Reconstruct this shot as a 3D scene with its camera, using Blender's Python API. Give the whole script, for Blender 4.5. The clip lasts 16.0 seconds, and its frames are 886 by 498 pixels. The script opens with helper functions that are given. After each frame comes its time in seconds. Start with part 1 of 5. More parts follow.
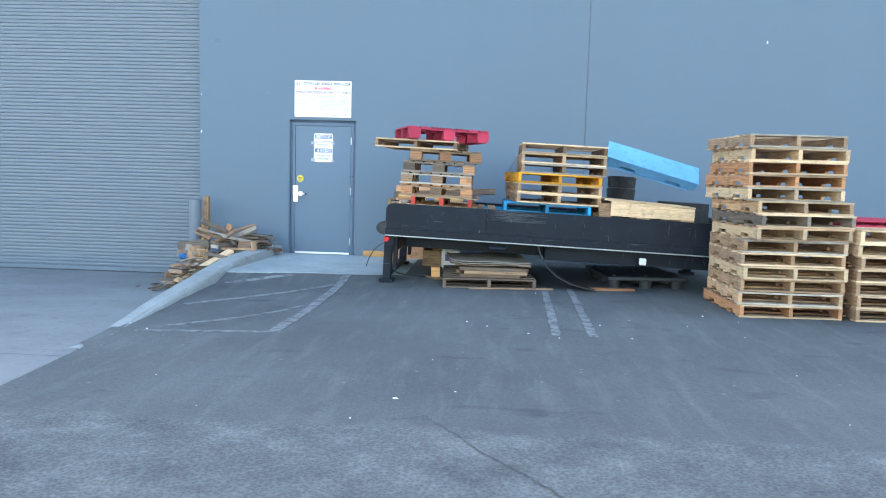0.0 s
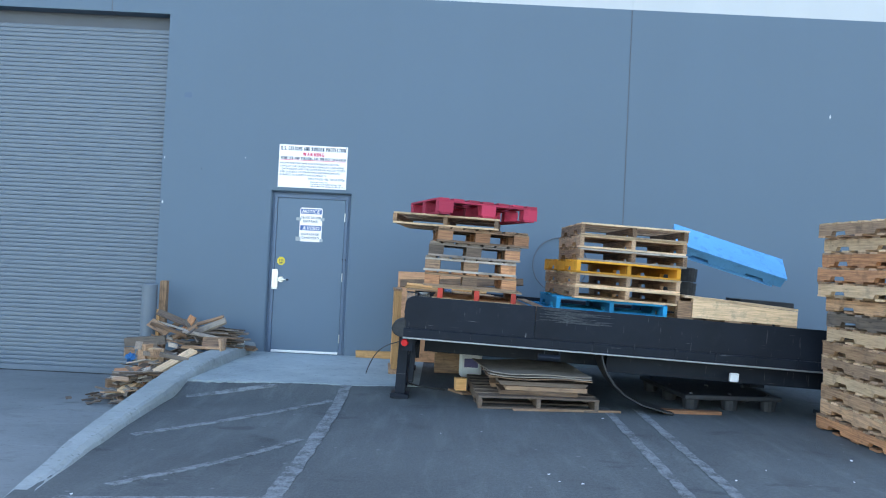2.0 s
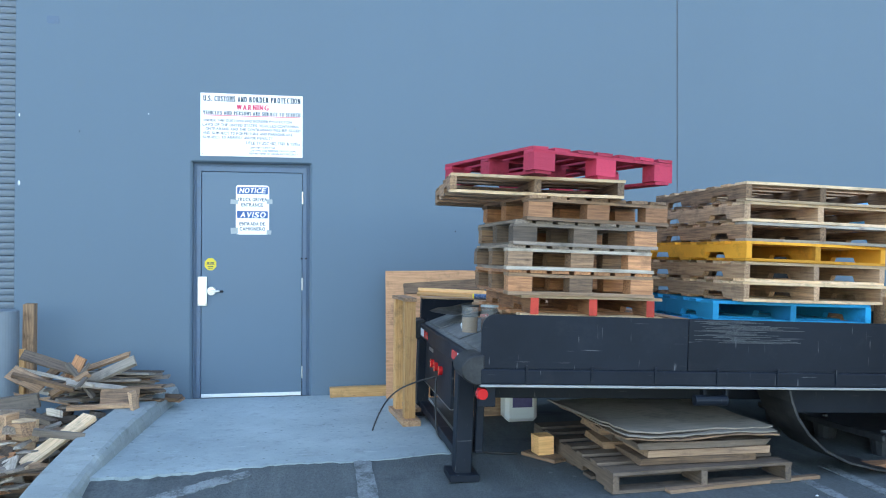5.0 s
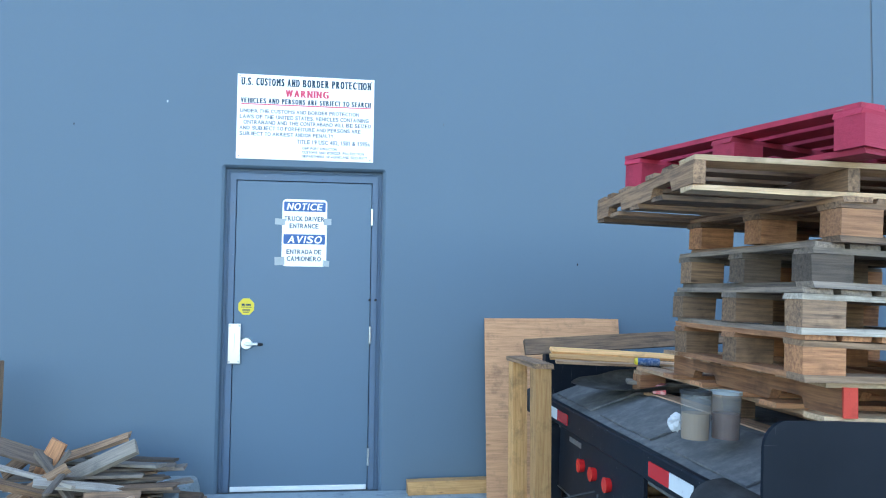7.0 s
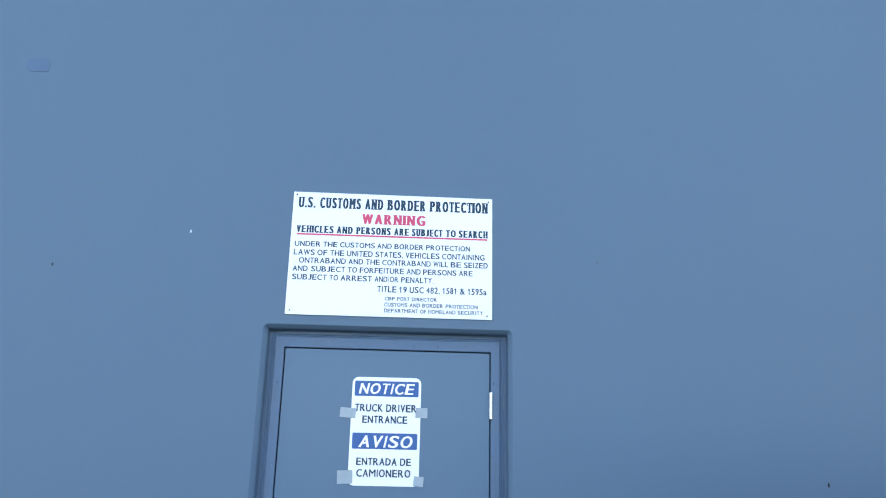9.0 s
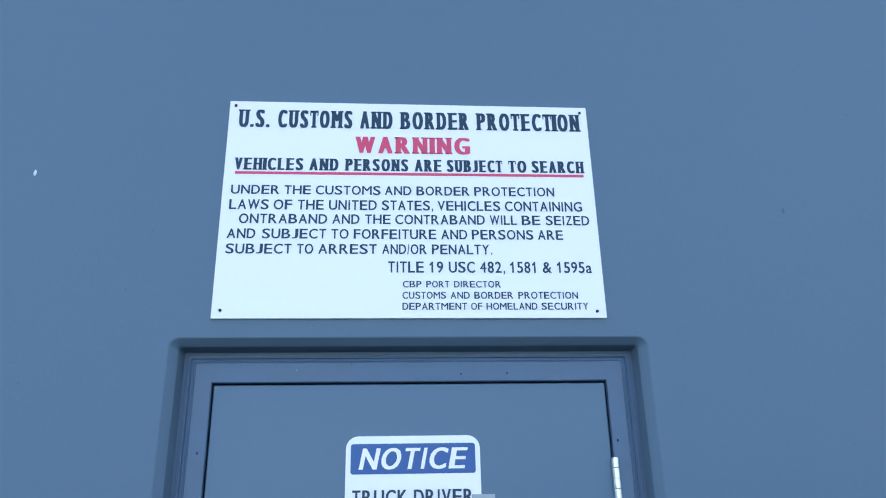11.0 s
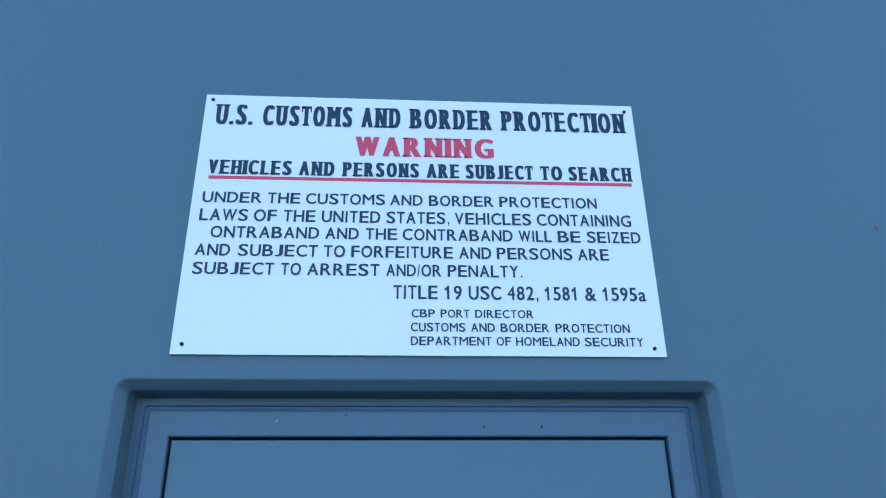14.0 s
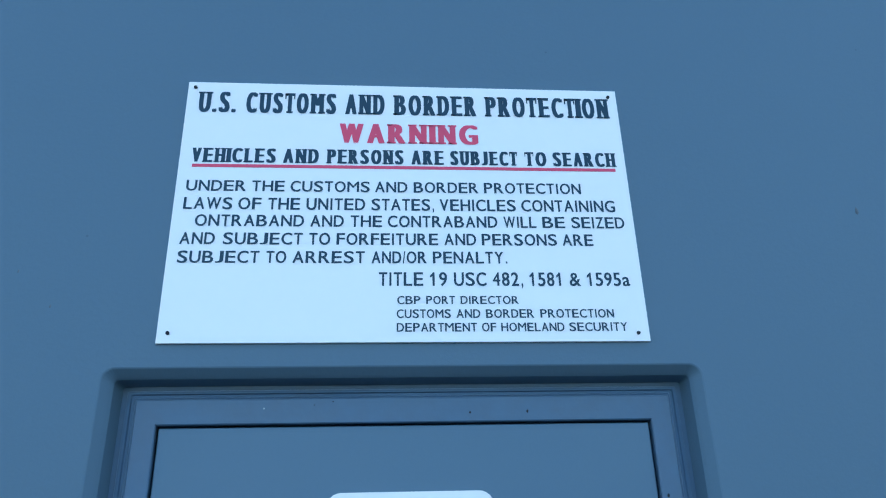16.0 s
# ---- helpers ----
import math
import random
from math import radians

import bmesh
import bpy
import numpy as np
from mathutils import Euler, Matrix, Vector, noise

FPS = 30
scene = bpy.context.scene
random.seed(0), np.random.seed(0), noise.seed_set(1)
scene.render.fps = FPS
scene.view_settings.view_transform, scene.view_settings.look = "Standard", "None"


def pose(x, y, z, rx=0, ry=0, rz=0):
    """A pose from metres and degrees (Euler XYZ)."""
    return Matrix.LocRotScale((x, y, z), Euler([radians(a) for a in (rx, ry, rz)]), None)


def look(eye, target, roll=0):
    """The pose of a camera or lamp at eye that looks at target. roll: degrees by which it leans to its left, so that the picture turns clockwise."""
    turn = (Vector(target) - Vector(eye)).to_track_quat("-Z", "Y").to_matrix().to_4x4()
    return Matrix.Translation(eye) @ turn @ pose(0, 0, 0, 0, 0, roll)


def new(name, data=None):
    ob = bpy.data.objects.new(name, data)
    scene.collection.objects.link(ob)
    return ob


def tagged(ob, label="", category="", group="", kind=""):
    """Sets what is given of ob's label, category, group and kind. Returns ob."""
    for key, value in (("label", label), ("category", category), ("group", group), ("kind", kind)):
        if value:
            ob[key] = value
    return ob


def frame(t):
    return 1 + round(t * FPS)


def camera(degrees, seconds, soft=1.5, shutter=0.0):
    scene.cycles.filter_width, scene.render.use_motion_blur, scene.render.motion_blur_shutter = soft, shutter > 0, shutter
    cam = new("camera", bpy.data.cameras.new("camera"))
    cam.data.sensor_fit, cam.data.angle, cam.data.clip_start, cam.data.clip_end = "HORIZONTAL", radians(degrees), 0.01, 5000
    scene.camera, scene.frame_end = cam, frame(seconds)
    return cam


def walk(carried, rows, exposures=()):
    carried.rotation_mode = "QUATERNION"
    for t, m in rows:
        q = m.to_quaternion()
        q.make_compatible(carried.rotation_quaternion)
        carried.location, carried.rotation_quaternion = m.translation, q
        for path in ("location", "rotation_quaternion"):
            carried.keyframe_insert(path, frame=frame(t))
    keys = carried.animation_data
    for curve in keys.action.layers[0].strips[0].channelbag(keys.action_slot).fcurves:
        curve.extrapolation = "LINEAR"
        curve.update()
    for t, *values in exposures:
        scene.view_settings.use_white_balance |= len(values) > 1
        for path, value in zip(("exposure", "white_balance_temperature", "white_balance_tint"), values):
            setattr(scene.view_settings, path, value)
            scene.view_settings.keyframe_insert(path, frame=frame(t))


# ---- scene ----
cam = camera(60.1, 16.0, soft=1.1)
PATH = [
    (0, (2.72, -12.353, 1.337), (2.604, -10.365, 1.147), 1.6),
    (0.5, (2.465, -11.811, 1.353), (2.362, -9.819, 1.207), 2.8),
    (1, (2.262, -11.256, 1.35), (2.166, -9.259, 1.308), 4.3),
    (1.5, (2.022, -10.816, 1.33), (1.941, -8.819, 1.387), 5.4),
    (2, (1.813, -10.289, 1.328), (1.811, -8.289, 1.361), 2.8),
    (2.5, (1.544, -9.804, 1.34), (1.612, -7.806, 1.365), 2.7),
    (3, (1.293, -9.325, 1.337), (1.425, -7.329, 1.339), 2.1),
    (3.5, (1.088, -8.823, 1.348), (1.176, -6.826, 1.419), 2.2),
    (3.7, (0.989, -8.625, 1.33), (1.09, -6.629, 1.406), 1.8),
    (5.8, (0.431, -6.446, 1.311), (0.842, -4.488, 1.299), 0.2),
    (6, (0.394, -6.249, 1.303), (0.789, -4.288, 1.31), 0.4),
    (6.5, (0.302, -5.74, 1.331), (0.7, -3.78, 1.377), 0.5),
    (7, (0.272, -5.244, 1.362), (0.528, -3.264, 1.468), 0.7),
    (7.5, (0.208, -4.725, 1.398), (0.407, -2.738, 1.51), 1.1),
    (8, (0.186, -4.257, 1.433), (0.362, -2.285, 1.714), 1.1),
    (8.5, (0.192, -3.776, 1.497), (0.291, -1.836, 1.973), 0.9),
    (9, (0.089, -3.353, 1.534), (0.171, -1.441, 2.114), 1.2),
    (9.2, (0.06, -3.173, 1.54), (0.146, -1.257, 2.107), 1.1),
    (11.3, (-0.068, -1.576, 1.76), (0.063, 0.241, 2.584), -1.6),
    (11.5, (-0.078, -1.507, 1.782), (0.04, 0.288, 2.656), -1.4),
    (12, (-0.047, -1.398, 1.795), (0.053, 0.395, 2.676), -0.8),
    (12.5, (-0.046, -1.367, 1.798), (0.056, 0.425, 2.681), -0.8),
    (13, (-0.051, -1.368, 1.8), (0.053, 0.427, 2.675), -0.7),
    (13.5, (-0.054, -1.369, 1.793), (0.057, 0.426, 2.669), -0.7),
    (14, (-0.05, -1.366, 1.793), (0.067, 0.434, 2.656), -0.8),
    (14.5, (-0.048, -1.364, 1.798), (0.071, 0.443, 2.647), -0.8),
    (15, (-0.047, -1.36, 1.798), (0.085, 0.447, 2.644), -1.3),
    (15.5, (-0.042, -1.364, 1.798), (0.088, 0.449, 2.632), -1.4),
    (16, (-0.045, -1.373, 1.796), (0.104, 0.443, 2.62), -1.7),
]
EXPOSURE = [(0.0, 2.87, 7410, 9), (0.5, 2.86, 7200, 9), (1.0, 2.4, 6900, 10), (1.5, 2.25, 6900, 10), (2.0, 2.4, 6900, 10), (2.5, 2.4, 6900, 10), (3.0, 2.95, 7100, 8),
            (3.5, 2.45, 6900, 10), (6.0, 2.8, 6920, 6), (6.5, 2.75, 6720, 6), (7.0, 2.65, 6480, 6), (7.5, 2.58, 6170, 5), (8.0, 2.55, 6150, 4), (8.5, 2.37, 6050, 5),
            (9.0, 2.3, 6400, 12), (11.5, 1.9, 5770, 10), (12.0, 1.82, 5500, 2), (13.0, 1.72, 5360, -2), (16.0, 1.68, 5340, -2)]
walk(cam, [(t, look(eye, target, roll)) for t, eye, target, roll in PATH], EXPOSURE)

# ---- light ----
SUN_UP, SUN_WAY = 40.0, 10.0
world = bpy.data.worlds.new("sky")
scene.world = world
world.use_nodes = True
wn = world.node_tree
sky = wn.nodes.new("ShaderNodeTexSky")
sky.sky_type, sky.sun_disc = "NISHITA", False
sky.sun_elevation, sky.sun_rotation = radians(SUN_UP), radians(SUN_WAY)
wn.links.new(sky.outputs[0], wn.nodes["Background"].inputs[0])
wn.nodes["Background"].inputs[1].default_value = 0.15
sun = new("sun", bpy.data.lights.new("sun", "SUN"))
sun.data.energy, sun.data.angle, sun.data.color = 3.5, radians(0.5), (1.0, 0.95, 0.88)
sun.matrix_world = look((40 * math.sin(radians(SUN_WAY)), 40 * math.cos(radians(SUN_WAY)), 40 * math.tan(radians(SUN_UP))), (0, 0, 0))


# ---- materials ----
class Nodes:
    """A small helper round one material's node tree."""

    def __init__(self, name):
        self.mat = bpy.data.materials.new(name)
        self.mat.use_nodes = True
        self.t = self.mat.node_tree
        self.bsdf = self.t.nodes["Principled BSDF"]

    def n(self, kind, **inputs):
        node = self.t.nodes.new("ShaderNode" + kind)
        for key, value in inputs.items():
            key = key.replace("_", " ")
            if isinstance(value, bpy.types.NodeSocket):
                self.t.links.new(value, node.inputs[key])
            else:
                node.inputs[key].default_value = value
        return node

    def link(self, a, b):
        self.t.links.new(a, b)

    def math(self, op, a, b=0.0, c=0.0):
        node = self.t.nodes.new("ShaderNodeMath")
        node.operation = op
        for i, v in enumerate((a, b, c)):
            if isinstance(v, bpy.types.NodeSocket):
                self.t.links.new(v, node.inputs[i])
            else:
                node.inputs[i].default_value = v
        return node.outputs[0]

    def mix(self, fac, a, b, blend="MIX"):
        node = self.t.nodes.new("ShaderNodeMix")
        node.data_type, node.blend_type = "RGBA", blend
        for i, v in ((0, fac), (6, a), (7, b)):
            if isinstance(v, bpy.types.NodeSocket):
                self.t.links.new(v, node.inputs[i])
            else:
                node.inputs[i].default_value = v
        return node.outputs[2]

    def ramp(self, fac, lo, hi):
        node = self.t.nodes.new("ShaderNodeMapRange")
        self.t.links.new(fac, node.inputs[0])
        node.inputs[1].default_value, node.inputs[2].default_value = lo, hi
        return node.outputs[0]

    def noise(self, vec, scale, detail=4.0, rough=0.55):
        return self.n("TexNoise", Vector=vec, Scale=scale, Detail=detail, Roughness=rough).outputs[0]

    def bump(self, height, strength, distance):
        b = self.n("Bump", Strength=strength, Distance=distance, Height=height)
        self.link(b.outputs[0], self.bsdf.inputs["Normal"])


def rgb(*c):
    return (*c, 1.0)


def coords(m, spread=True):
    """Object coordinates, shifted from object to object."""
    tc = m.n("TexCoord").outputs["Object"]
    if not spread:
        return tc
    r = m.n("ObjectInfo").outputs["Random"]
    off = m.n("CombineXYZ", X=m.math("MULTIPLY", r, 37.0), Y=m.math("MULTIPLY", r, 91.0), Z=m.math("MULTIPLY", r, 53.0)).outputs[0]
    node = m.t.nodes.new("ShaderNodeVectorMath")
    m.link(tc, node.inputs[0])
    m.link(off, node.inputs[1])
    return node.outputs[0]


def stretched(m, vec, sx, sy, sz):
    node = m.n("Mapping", Vector=vec)
    node.inputs["Scale"].default_value = (sx, sy, sz)
    return node.outputs[0]


def plain(name, colour, rough=0.6, metal=0.0, vary=0.25, scale=3.0, fine=60.0, bump=0.15, depth=0.002, dust=None, dust_amount=0.0, spread=True):
    """Paint, metal, rubber or plastic: two scales of unevenness, and a thin dusting."""
    m = Nodes(name)
    v = coords(m, spread)
    big, small = m.noise(v, scale, 5.0), m.noise(v, fine, 3.0)
    k = m.math("ADD", m.math("MULTIPLY", big, vary * 1.4), m.math("MULTIPLY", small, vary * 0.6))
    k = m.math("ADD", k, 1.0 - vary)
    col = m.mix(1.0, rgb(*colour), m.n("CombineColor", Red=k, Green=k, Blue=k).outputs[0], "MULTIPLY")
    if dust:
        col = m.mix(m.math("MULTIPLY", m.ramp(m.noise(v, scale * 2.3, 7.0, 0.7), 0.45, 0.75), dust_amount), col, rgb(*dust))
    m.link(col, m.bsdf.inputs["Base Color"])
    m.link(m.math("ADD", m.math("MULTIPLY", big, 0.2), rough - 0.1), m.bsdf.inputs["Roughness"])
    m.bsdf.inputs["Metallic"].default_value = metal
    m.bump(small, bump, depth)
    return m.mat


def wood(name, light, dark, grey=0.0, paint=None, worn=0.3):
    """Sawn timber with its grain along local x; paint, where there is any, worn through to the wood."""
    m = Nodes(name)
    v = coords(m)
    r = m.n("ObjectInfo").outputs["Random"]
    grain = m.noise(stretched(m, v, 1.2, 22.0, 22.0), 4.0, 5.0, 0.65)
    fibre = m.noise(stretched(m, v, 4.0, 140.0, 140.0), 3.0, 3.0)
    stain = m.noise(v, 3.5, 5.0, 0.6)
    col = m.mix(m.ramp(grain, 0.32, 0.62), rgb(*dark), rgb(*light))
    g = sum(light) / 3 * 0.75
    weather = m.math("ADD", m.math("MULTIPLY", m.ramp(stain, 0.35, 0.7), 0.5), m.math("MULTIPLY", r, 0.7))
    col = m.mix(m.math("MULTIPLY", weather, grey), col, rgb(g * 1.12, g * 0.98, g * 0.84))
    knots = m.n("TexVoronoi", Vector=stretched(m, v, 2.5, 9.0, 9.0), Scale=1.6).outputs["Distance"]
    col = m.mix(m.math("SUBTRACT", 0.7, m.ramp(knots, 0.03, 0.14)), col, rgb(dark[0] * 0.45, dark[1] * 0.4, dark[2] * 0.4))
    if paint:
        hole = m.ramp(m.math("ADD", m.math("MULTIPLY", grain, 0.55), m.math("MULTIPLY", stain, 0.45)), 0.52 + 0.16 * (1 - worn), 0.62 + 0.16 * (1 - worn))
        p = m.mix(m.ramp(stain, 0.2, 0.8), rgb(*[c * 0.75 for c in paint]), rgb(*paint))
        col = m.mix(hole, p, col)
    k = m.math("ADD", m.math("MULTIPLY", m.math("FRACT", m.math("MULTIPLY", r, 7.31)), 0.75), 0.68)
    grime = m.math("SUBTRACT", 1.0, m.math("MULTIPLY", m.ramp(m.noise(v, 7.0, 6.0, 0.7), 0.52, 0.72), 0.45))
    k = m.math("MULTIPLY", k, grime)
    col = m.mix(1.0, col, m.n("CombineColor", Red=k, Green=k, Blue=k).outputs[0], "MULTIPLY")
    m.link(col, m.bsdf.inputs["Base Color"])
    m.bsdf.inputs["Roughness"].default_value = 0.8
    m.bump(m.math("ADD", grain, m.math("MULTIPLY", fibre, 0.4)), 0.45, 0.004)
    return m.mat


def scratched_steel():
    """Black paint on steel: faded clouds, drips, and short pale scratches in two directions."""
    m = Nodes("black_steel_paint")
    v = coords(m)
    cloud, fine = m.noise(v, 2.2, 5.0), m.noise(v, 40.0, 3.0)
    up = m.ramp(m.noise(stretched(m, v, 60.0, 60.0, 5.0), 1.0, 2.0), 0.69, 0.74)
    along = m.ramp(m.noise(stretched(m, v, 3.0, 60.0, 70.0), 1.0, 3.0), 0.68, 0.73)
    patch = m.ramp(m.noise(v, 1.3, 2.0), 0.5, 0.62)
    marks = m.math("MULTIPLY", m.math("MAXIMUM", up, along), m.math("ADD", m.math("MULTIPLY", patch, 0.6), 0.25))
    col = m.mix(m.ramp(cloud, 0.3, 0.75), rgb(0.0062, 0.0092, 0.0155), rgb(0.0138, 0.0182, 0.0268))
    col = m.mix(m.math("MULTIPLY", m.ramp(m.noise(v, 5.0, 7.0, 0.7), 0.55, 0.8), 0.4), col, rgb(0.035, 0.038, 0.042))
    col = m.mix(marks, col, rgb(0.16, 0.165, 0.17))
    m.link(col, m.bsdf.inputs["Base Color"])
    m.link(m.math("ADD", m.math("MULTIPLY", cloud, 0.3), 0.35), m.bsdf.inputs["Roughness"])
    m.bsdf.inputs["Specular IOR Level"].default_value = 0.18
    m.bump(fine, 0.15, 0.002)
    return m.mat


def wall_paint(name, colour, streak):
    """Painted tilt-up concrete: faint clouds, rain streaks, rolled texture."""
    m = Nodes(name)
    v = coords(m, False)
    cloud = m.noise(v, 0.35, 4.0)
    run = m.noise(stretched(m, v, 1.6, 1.6, 0.15), 1.0, 5.0, 0.6)
    fine = m.noise(v, 90.0, 4.0, 0.7)
    pit = m.n("TexVoronoi", Vector=v, Scale=9.0).outputs["Distance"]
    k = m.math("ADD", m.math("MULTIPLY", cloud, 0.22), m.math("MULTIPLY", run, streak))
    k = m.math("ADD", m.math("ADD", k, m.math("MULTIPLY", fine, 0.06)), 0.86 - streak * 0.5)
    col = m.mix(1.0, rgb(*colour), m.n("CombineColor", Red=k, Green=k, Blue=k).outputs[0], "MULTIPLY")
    speck = m.math("SUBTRACT", 1.0, m.ramp(pit, 0.012, 0.03))
    col = m.mix(m.math("MULTIPLY", speck, 0.5), col, rgb(*[c * 0.5 for c in colour]))
    m.link(col, m.bsdf.inputs["Base Color"])
    m.link(m.math("ADD", m.math("MULTIPLY", cloud, 0.2), 0.5), m.bsdf.inputs["Roughness"])
    m.bump(m.math("ADD", fine, m.math("MULTIPLY", m.noise(v, 14.0, 3.0), 0.8)), 0.25, 0.002)
    return m.mat


def asphalt_mat():
    m = Nodes("asphalt")
    v = coords(m, False)
    xyz = m.n("SeparateXYZ", Vector=v)
    wob = m.noise(v, 1.1, 5.0, 0.6)
    old = m.ramp(m.math("ADD", xyz.outputs[1], m.math("MULTIPLY", wob, 0.5)), -8.12, -8.22)
    stone = m.n("TexVoronoi", Vector=v, Scale=55.0).outputs["Distance"]
    fine = m.noise(v, 220.0, 3.0, 0.7)
    cloud, patch = m.noise(v, 0.5, 6.0, 0.6), m.noise(v, 2.6, 6.0, 0.65)
    drag = m.noise(stretched(m, v, 4.5, 0.7, 1.0), 1.4, 6.0, 0.65)
    a = m.mix(m.ramp(cloud, 0.3, 0.7), rgb(0.0558, 0.0649, 0.0678), rgb(0.0918, 0.1051, 0.1071))
    a = m.mix(m.math("MULTIPLY", m.ramp(drag, 0.5, 0.72), 0.6), a, rgb(0.1260, 0.1421, 0.1420))
    a = m.mix(m.math("MULTIPLY", m.ramp(patch, 0.56, 0.72), 0.7), a, rgb(0.0270, 0.0319, 0.0350))
    b = m.mix(m.ramp(patch, 0.3, 0.7), rgb(0.0450, 0.0525, 0.0551), rgb(0.1125, 0.1257, 0.1251))
    grit = m.n("TexVoronoi", Vector=v, Scale=7.0)
    keep = m.math("GREATER_THAN", m.n("SeparateColor", Color=grit.outputs["Color"]).outputs[0], 0.72)
    a = m.mix(m.math("MULTIPLY", m.math("SUBTRACT", 1.0, m.ramp(grit.outputs["Distance"], 0.06, 0.12)), m.math("MULTIPLY", keep, 0.7)), a, rgb(0.19, 0.2, 0.2))
    spill = m.noise(stretched(m, v, 1.0, 2.2, 1.0), 1.5, 4.0, 0.5)
    a = m.mix(m.math("MULTIPLY", m.ramp(spill, 0.62, 0.70), 0.6), a, rgb(0.030, 0.034, 0.037))
    col = m.mix(old, a, b)
    gr = m.math("ADD", m.math("MULTIPLY", fine, 0.7), m.math("MULTIPLY", stone, 0.6))
    k = m.math("ADD", m.math("MULTIPLY", gr, m.math("ADD", 0.7, m.math("MULTIPLY", old, 1.0))), m.math("SUBTRACT", 0.57, m.math("MULTIPLY", old, 0.5)))
    col = m.mix(1.0, col, m.n("CombineColor", Red=k, Green=k, Blue=k).outputs[0], "MULTIPLY")
    m.link(col, m.bsdf.inputs["Base Color"])
    m.link(m.math("SUBTRACT", 0.85, m.math("MULTIPLY", m.ramp(patch, 0.55, 0.75), 0.25)), m.bsdf.inputs["Roughness"])
    m.bump(gr, 0.8, 0.007)
    return m.mat


def concrete_mat(name, lo, hi):
    m = Nodes(name)
    v = coords(m, False)
    cloud, patch, fine = m.noise(v, 0.7, 6.0, 0.6), m.noise(v, 5.0, 7.0, 0.7), m.noise(v, 150.0, 3.0, 0.7)
    scuff = m.noise(stretched(m, v, 1.3, 3.5, 1.0), 3.0, 7.0, 0.7)
    col = m.mix(m.ramp(cloud, 0.3, 0.7), rgb(*lo), rgb(*hi))
    col = m.mix(m.math("MULTIPLY", m.ramp(patch, 0.55, 0.75), 0.55), col, rgb(*[c * 0.45 for c in lo]))
    col = m.mix(m.math("MULTIPLY", m.ramp(scuff, 0.58, 0.72), 0.5), col, rgb(*[min(1, c * 1.25) for c in hi]))
    blot = m.noise(stretched(m, v, 1.0, 1.8, 1.0), 16.0, 6.0, 0.7)
    col = m.mix(m.math("MULTIPLY", m.ramp(blot, 0.56, 0.70), 0.5), col, rgb(*[c * 0.5 for c in lo]))
    pit = m.n("TexVoronoi", Vector=v, Scale=11.0).outputs["Distance"]
    col = m.mix(m.math("SUBTRACT", 0.75, m.ramp(pit, 0.05, 0.16)), col, rgb(*[c * 0.4 for c in lo]))
    k = m.math("ADD", m.math("MULTIPLY", fine, 0.45), 0.80)
    col = m.mix(1.0, col, m.n("CombineColor", Red=k, Green=k, Blue=k).outputs[0], "MULTIPLY")
    m.link(col, m.bsdf.inputs["Base Color"])
    m.bsdf.inputs["Roughness"].default_value = 0.85
    m.bump(m.math("ADD", fine, m.math("MULTIPLY", patch, 1.2)), 0.4, 0.004)
    return m.mat


def stripe_mat():
    """Old line paint, worn down to the asphalt in flakes."""
    m = Nodes("line_paint")
    v = coords(m, False)
    flake = m.math("ADD", m.math("MULTIPLY", m.noise(v, 9.0, 8.0, 0.75), 0.7), m.math("MULTIPLY", m.noise(v, 70.0, 4.0, 0.7), 0.35))
    col = m.mix(m.ramp(flake, 0.47, 0.6), rgb(0.2, 0.22, 0.225), rgb(0.066, 0.074, 0.076))
    m.link(col, m.bsdf.inputs["Base Color"])
    m.bsdf.inputs["Roughness"].default_value = 0.8
    m.bump(m.noise(v, 160.0, 3.0), 0.5, 0.003)
    return m.mat


GREY = (0.107, 0.155, 0.201)
M_WALL = wall_paint("wall_paint", GREY, 0.06)
M_WHITE_WALL = wall_paint("white_wall_paint", (0.56, 0.555, 0.54), 0.1)
M_DOOR = plain("door_paint", (0.091, 0.146, 0.204), 0.42, vary=0.06, scale=1.5, fine=120, bump=0.06, spread=False)
M_FRAME = plain("frame_paint", (0.085, 0.132, 0.198), 0.45, vary=0.2, scale=4, fine=40, bump=0.3, dust=(0.1, 0.1, 0.11), dust_amount=0.25, spread=False)
M_ROLL = plain("roller_paint", (0.130, 0.160, 0.188), 0.45, vary=0.1, scale=1.2, bump=0.06, dust=(0.3, 0.3, 0.3), dust_amount=0.15)
M_DARK = plain("dark_gap", (0.02, 0.02, 0.022), 0.9)
M_CRACK = plain("tar_seam", (0.07, 0.071, 0.073), 0.9, vary=0.4, scale=20)
M_SEAL = plain("joint_seal", (0.12, 0.13, 0.145), 0.8)
M_ASPHALT = asphalt_mat()
M_APRON = concrete_mat("apron_concrete", (0.127, 0.144, 0.147), (0.188, 0.207, 0.209))
M_PAD = concrete_mat("pad_concrete", (0.22, 0.265, 0.272), (0.395, 0.45, 0.45))
M_KERB = concrete_mat("kerb_concrete", (0.21, 0.24, 0.238), (0.33, 0.36, 0.355))
M_STRIPE = stripe_mat()
M_BLACK = scratched_steel()
M_SCUFF = plain("pale_scuff", (0.075, 0.08, 0.085), 0.6, vary=0.5, scale=8)
M_RUBBER = plain("black_rubber", (0.014, 0.014, 0.015), 0.62, vary=0.4, dust=(0.09, 0.088, 0.085), dust_amount=0.5)
M_PLASTIC = plain("grey_black_plastic", (0.028, 0.030, 0.034), 0.5, vary=0.4, scale=6, dust=(0.07, 0.07, 0.07), dust_amount=0.5)
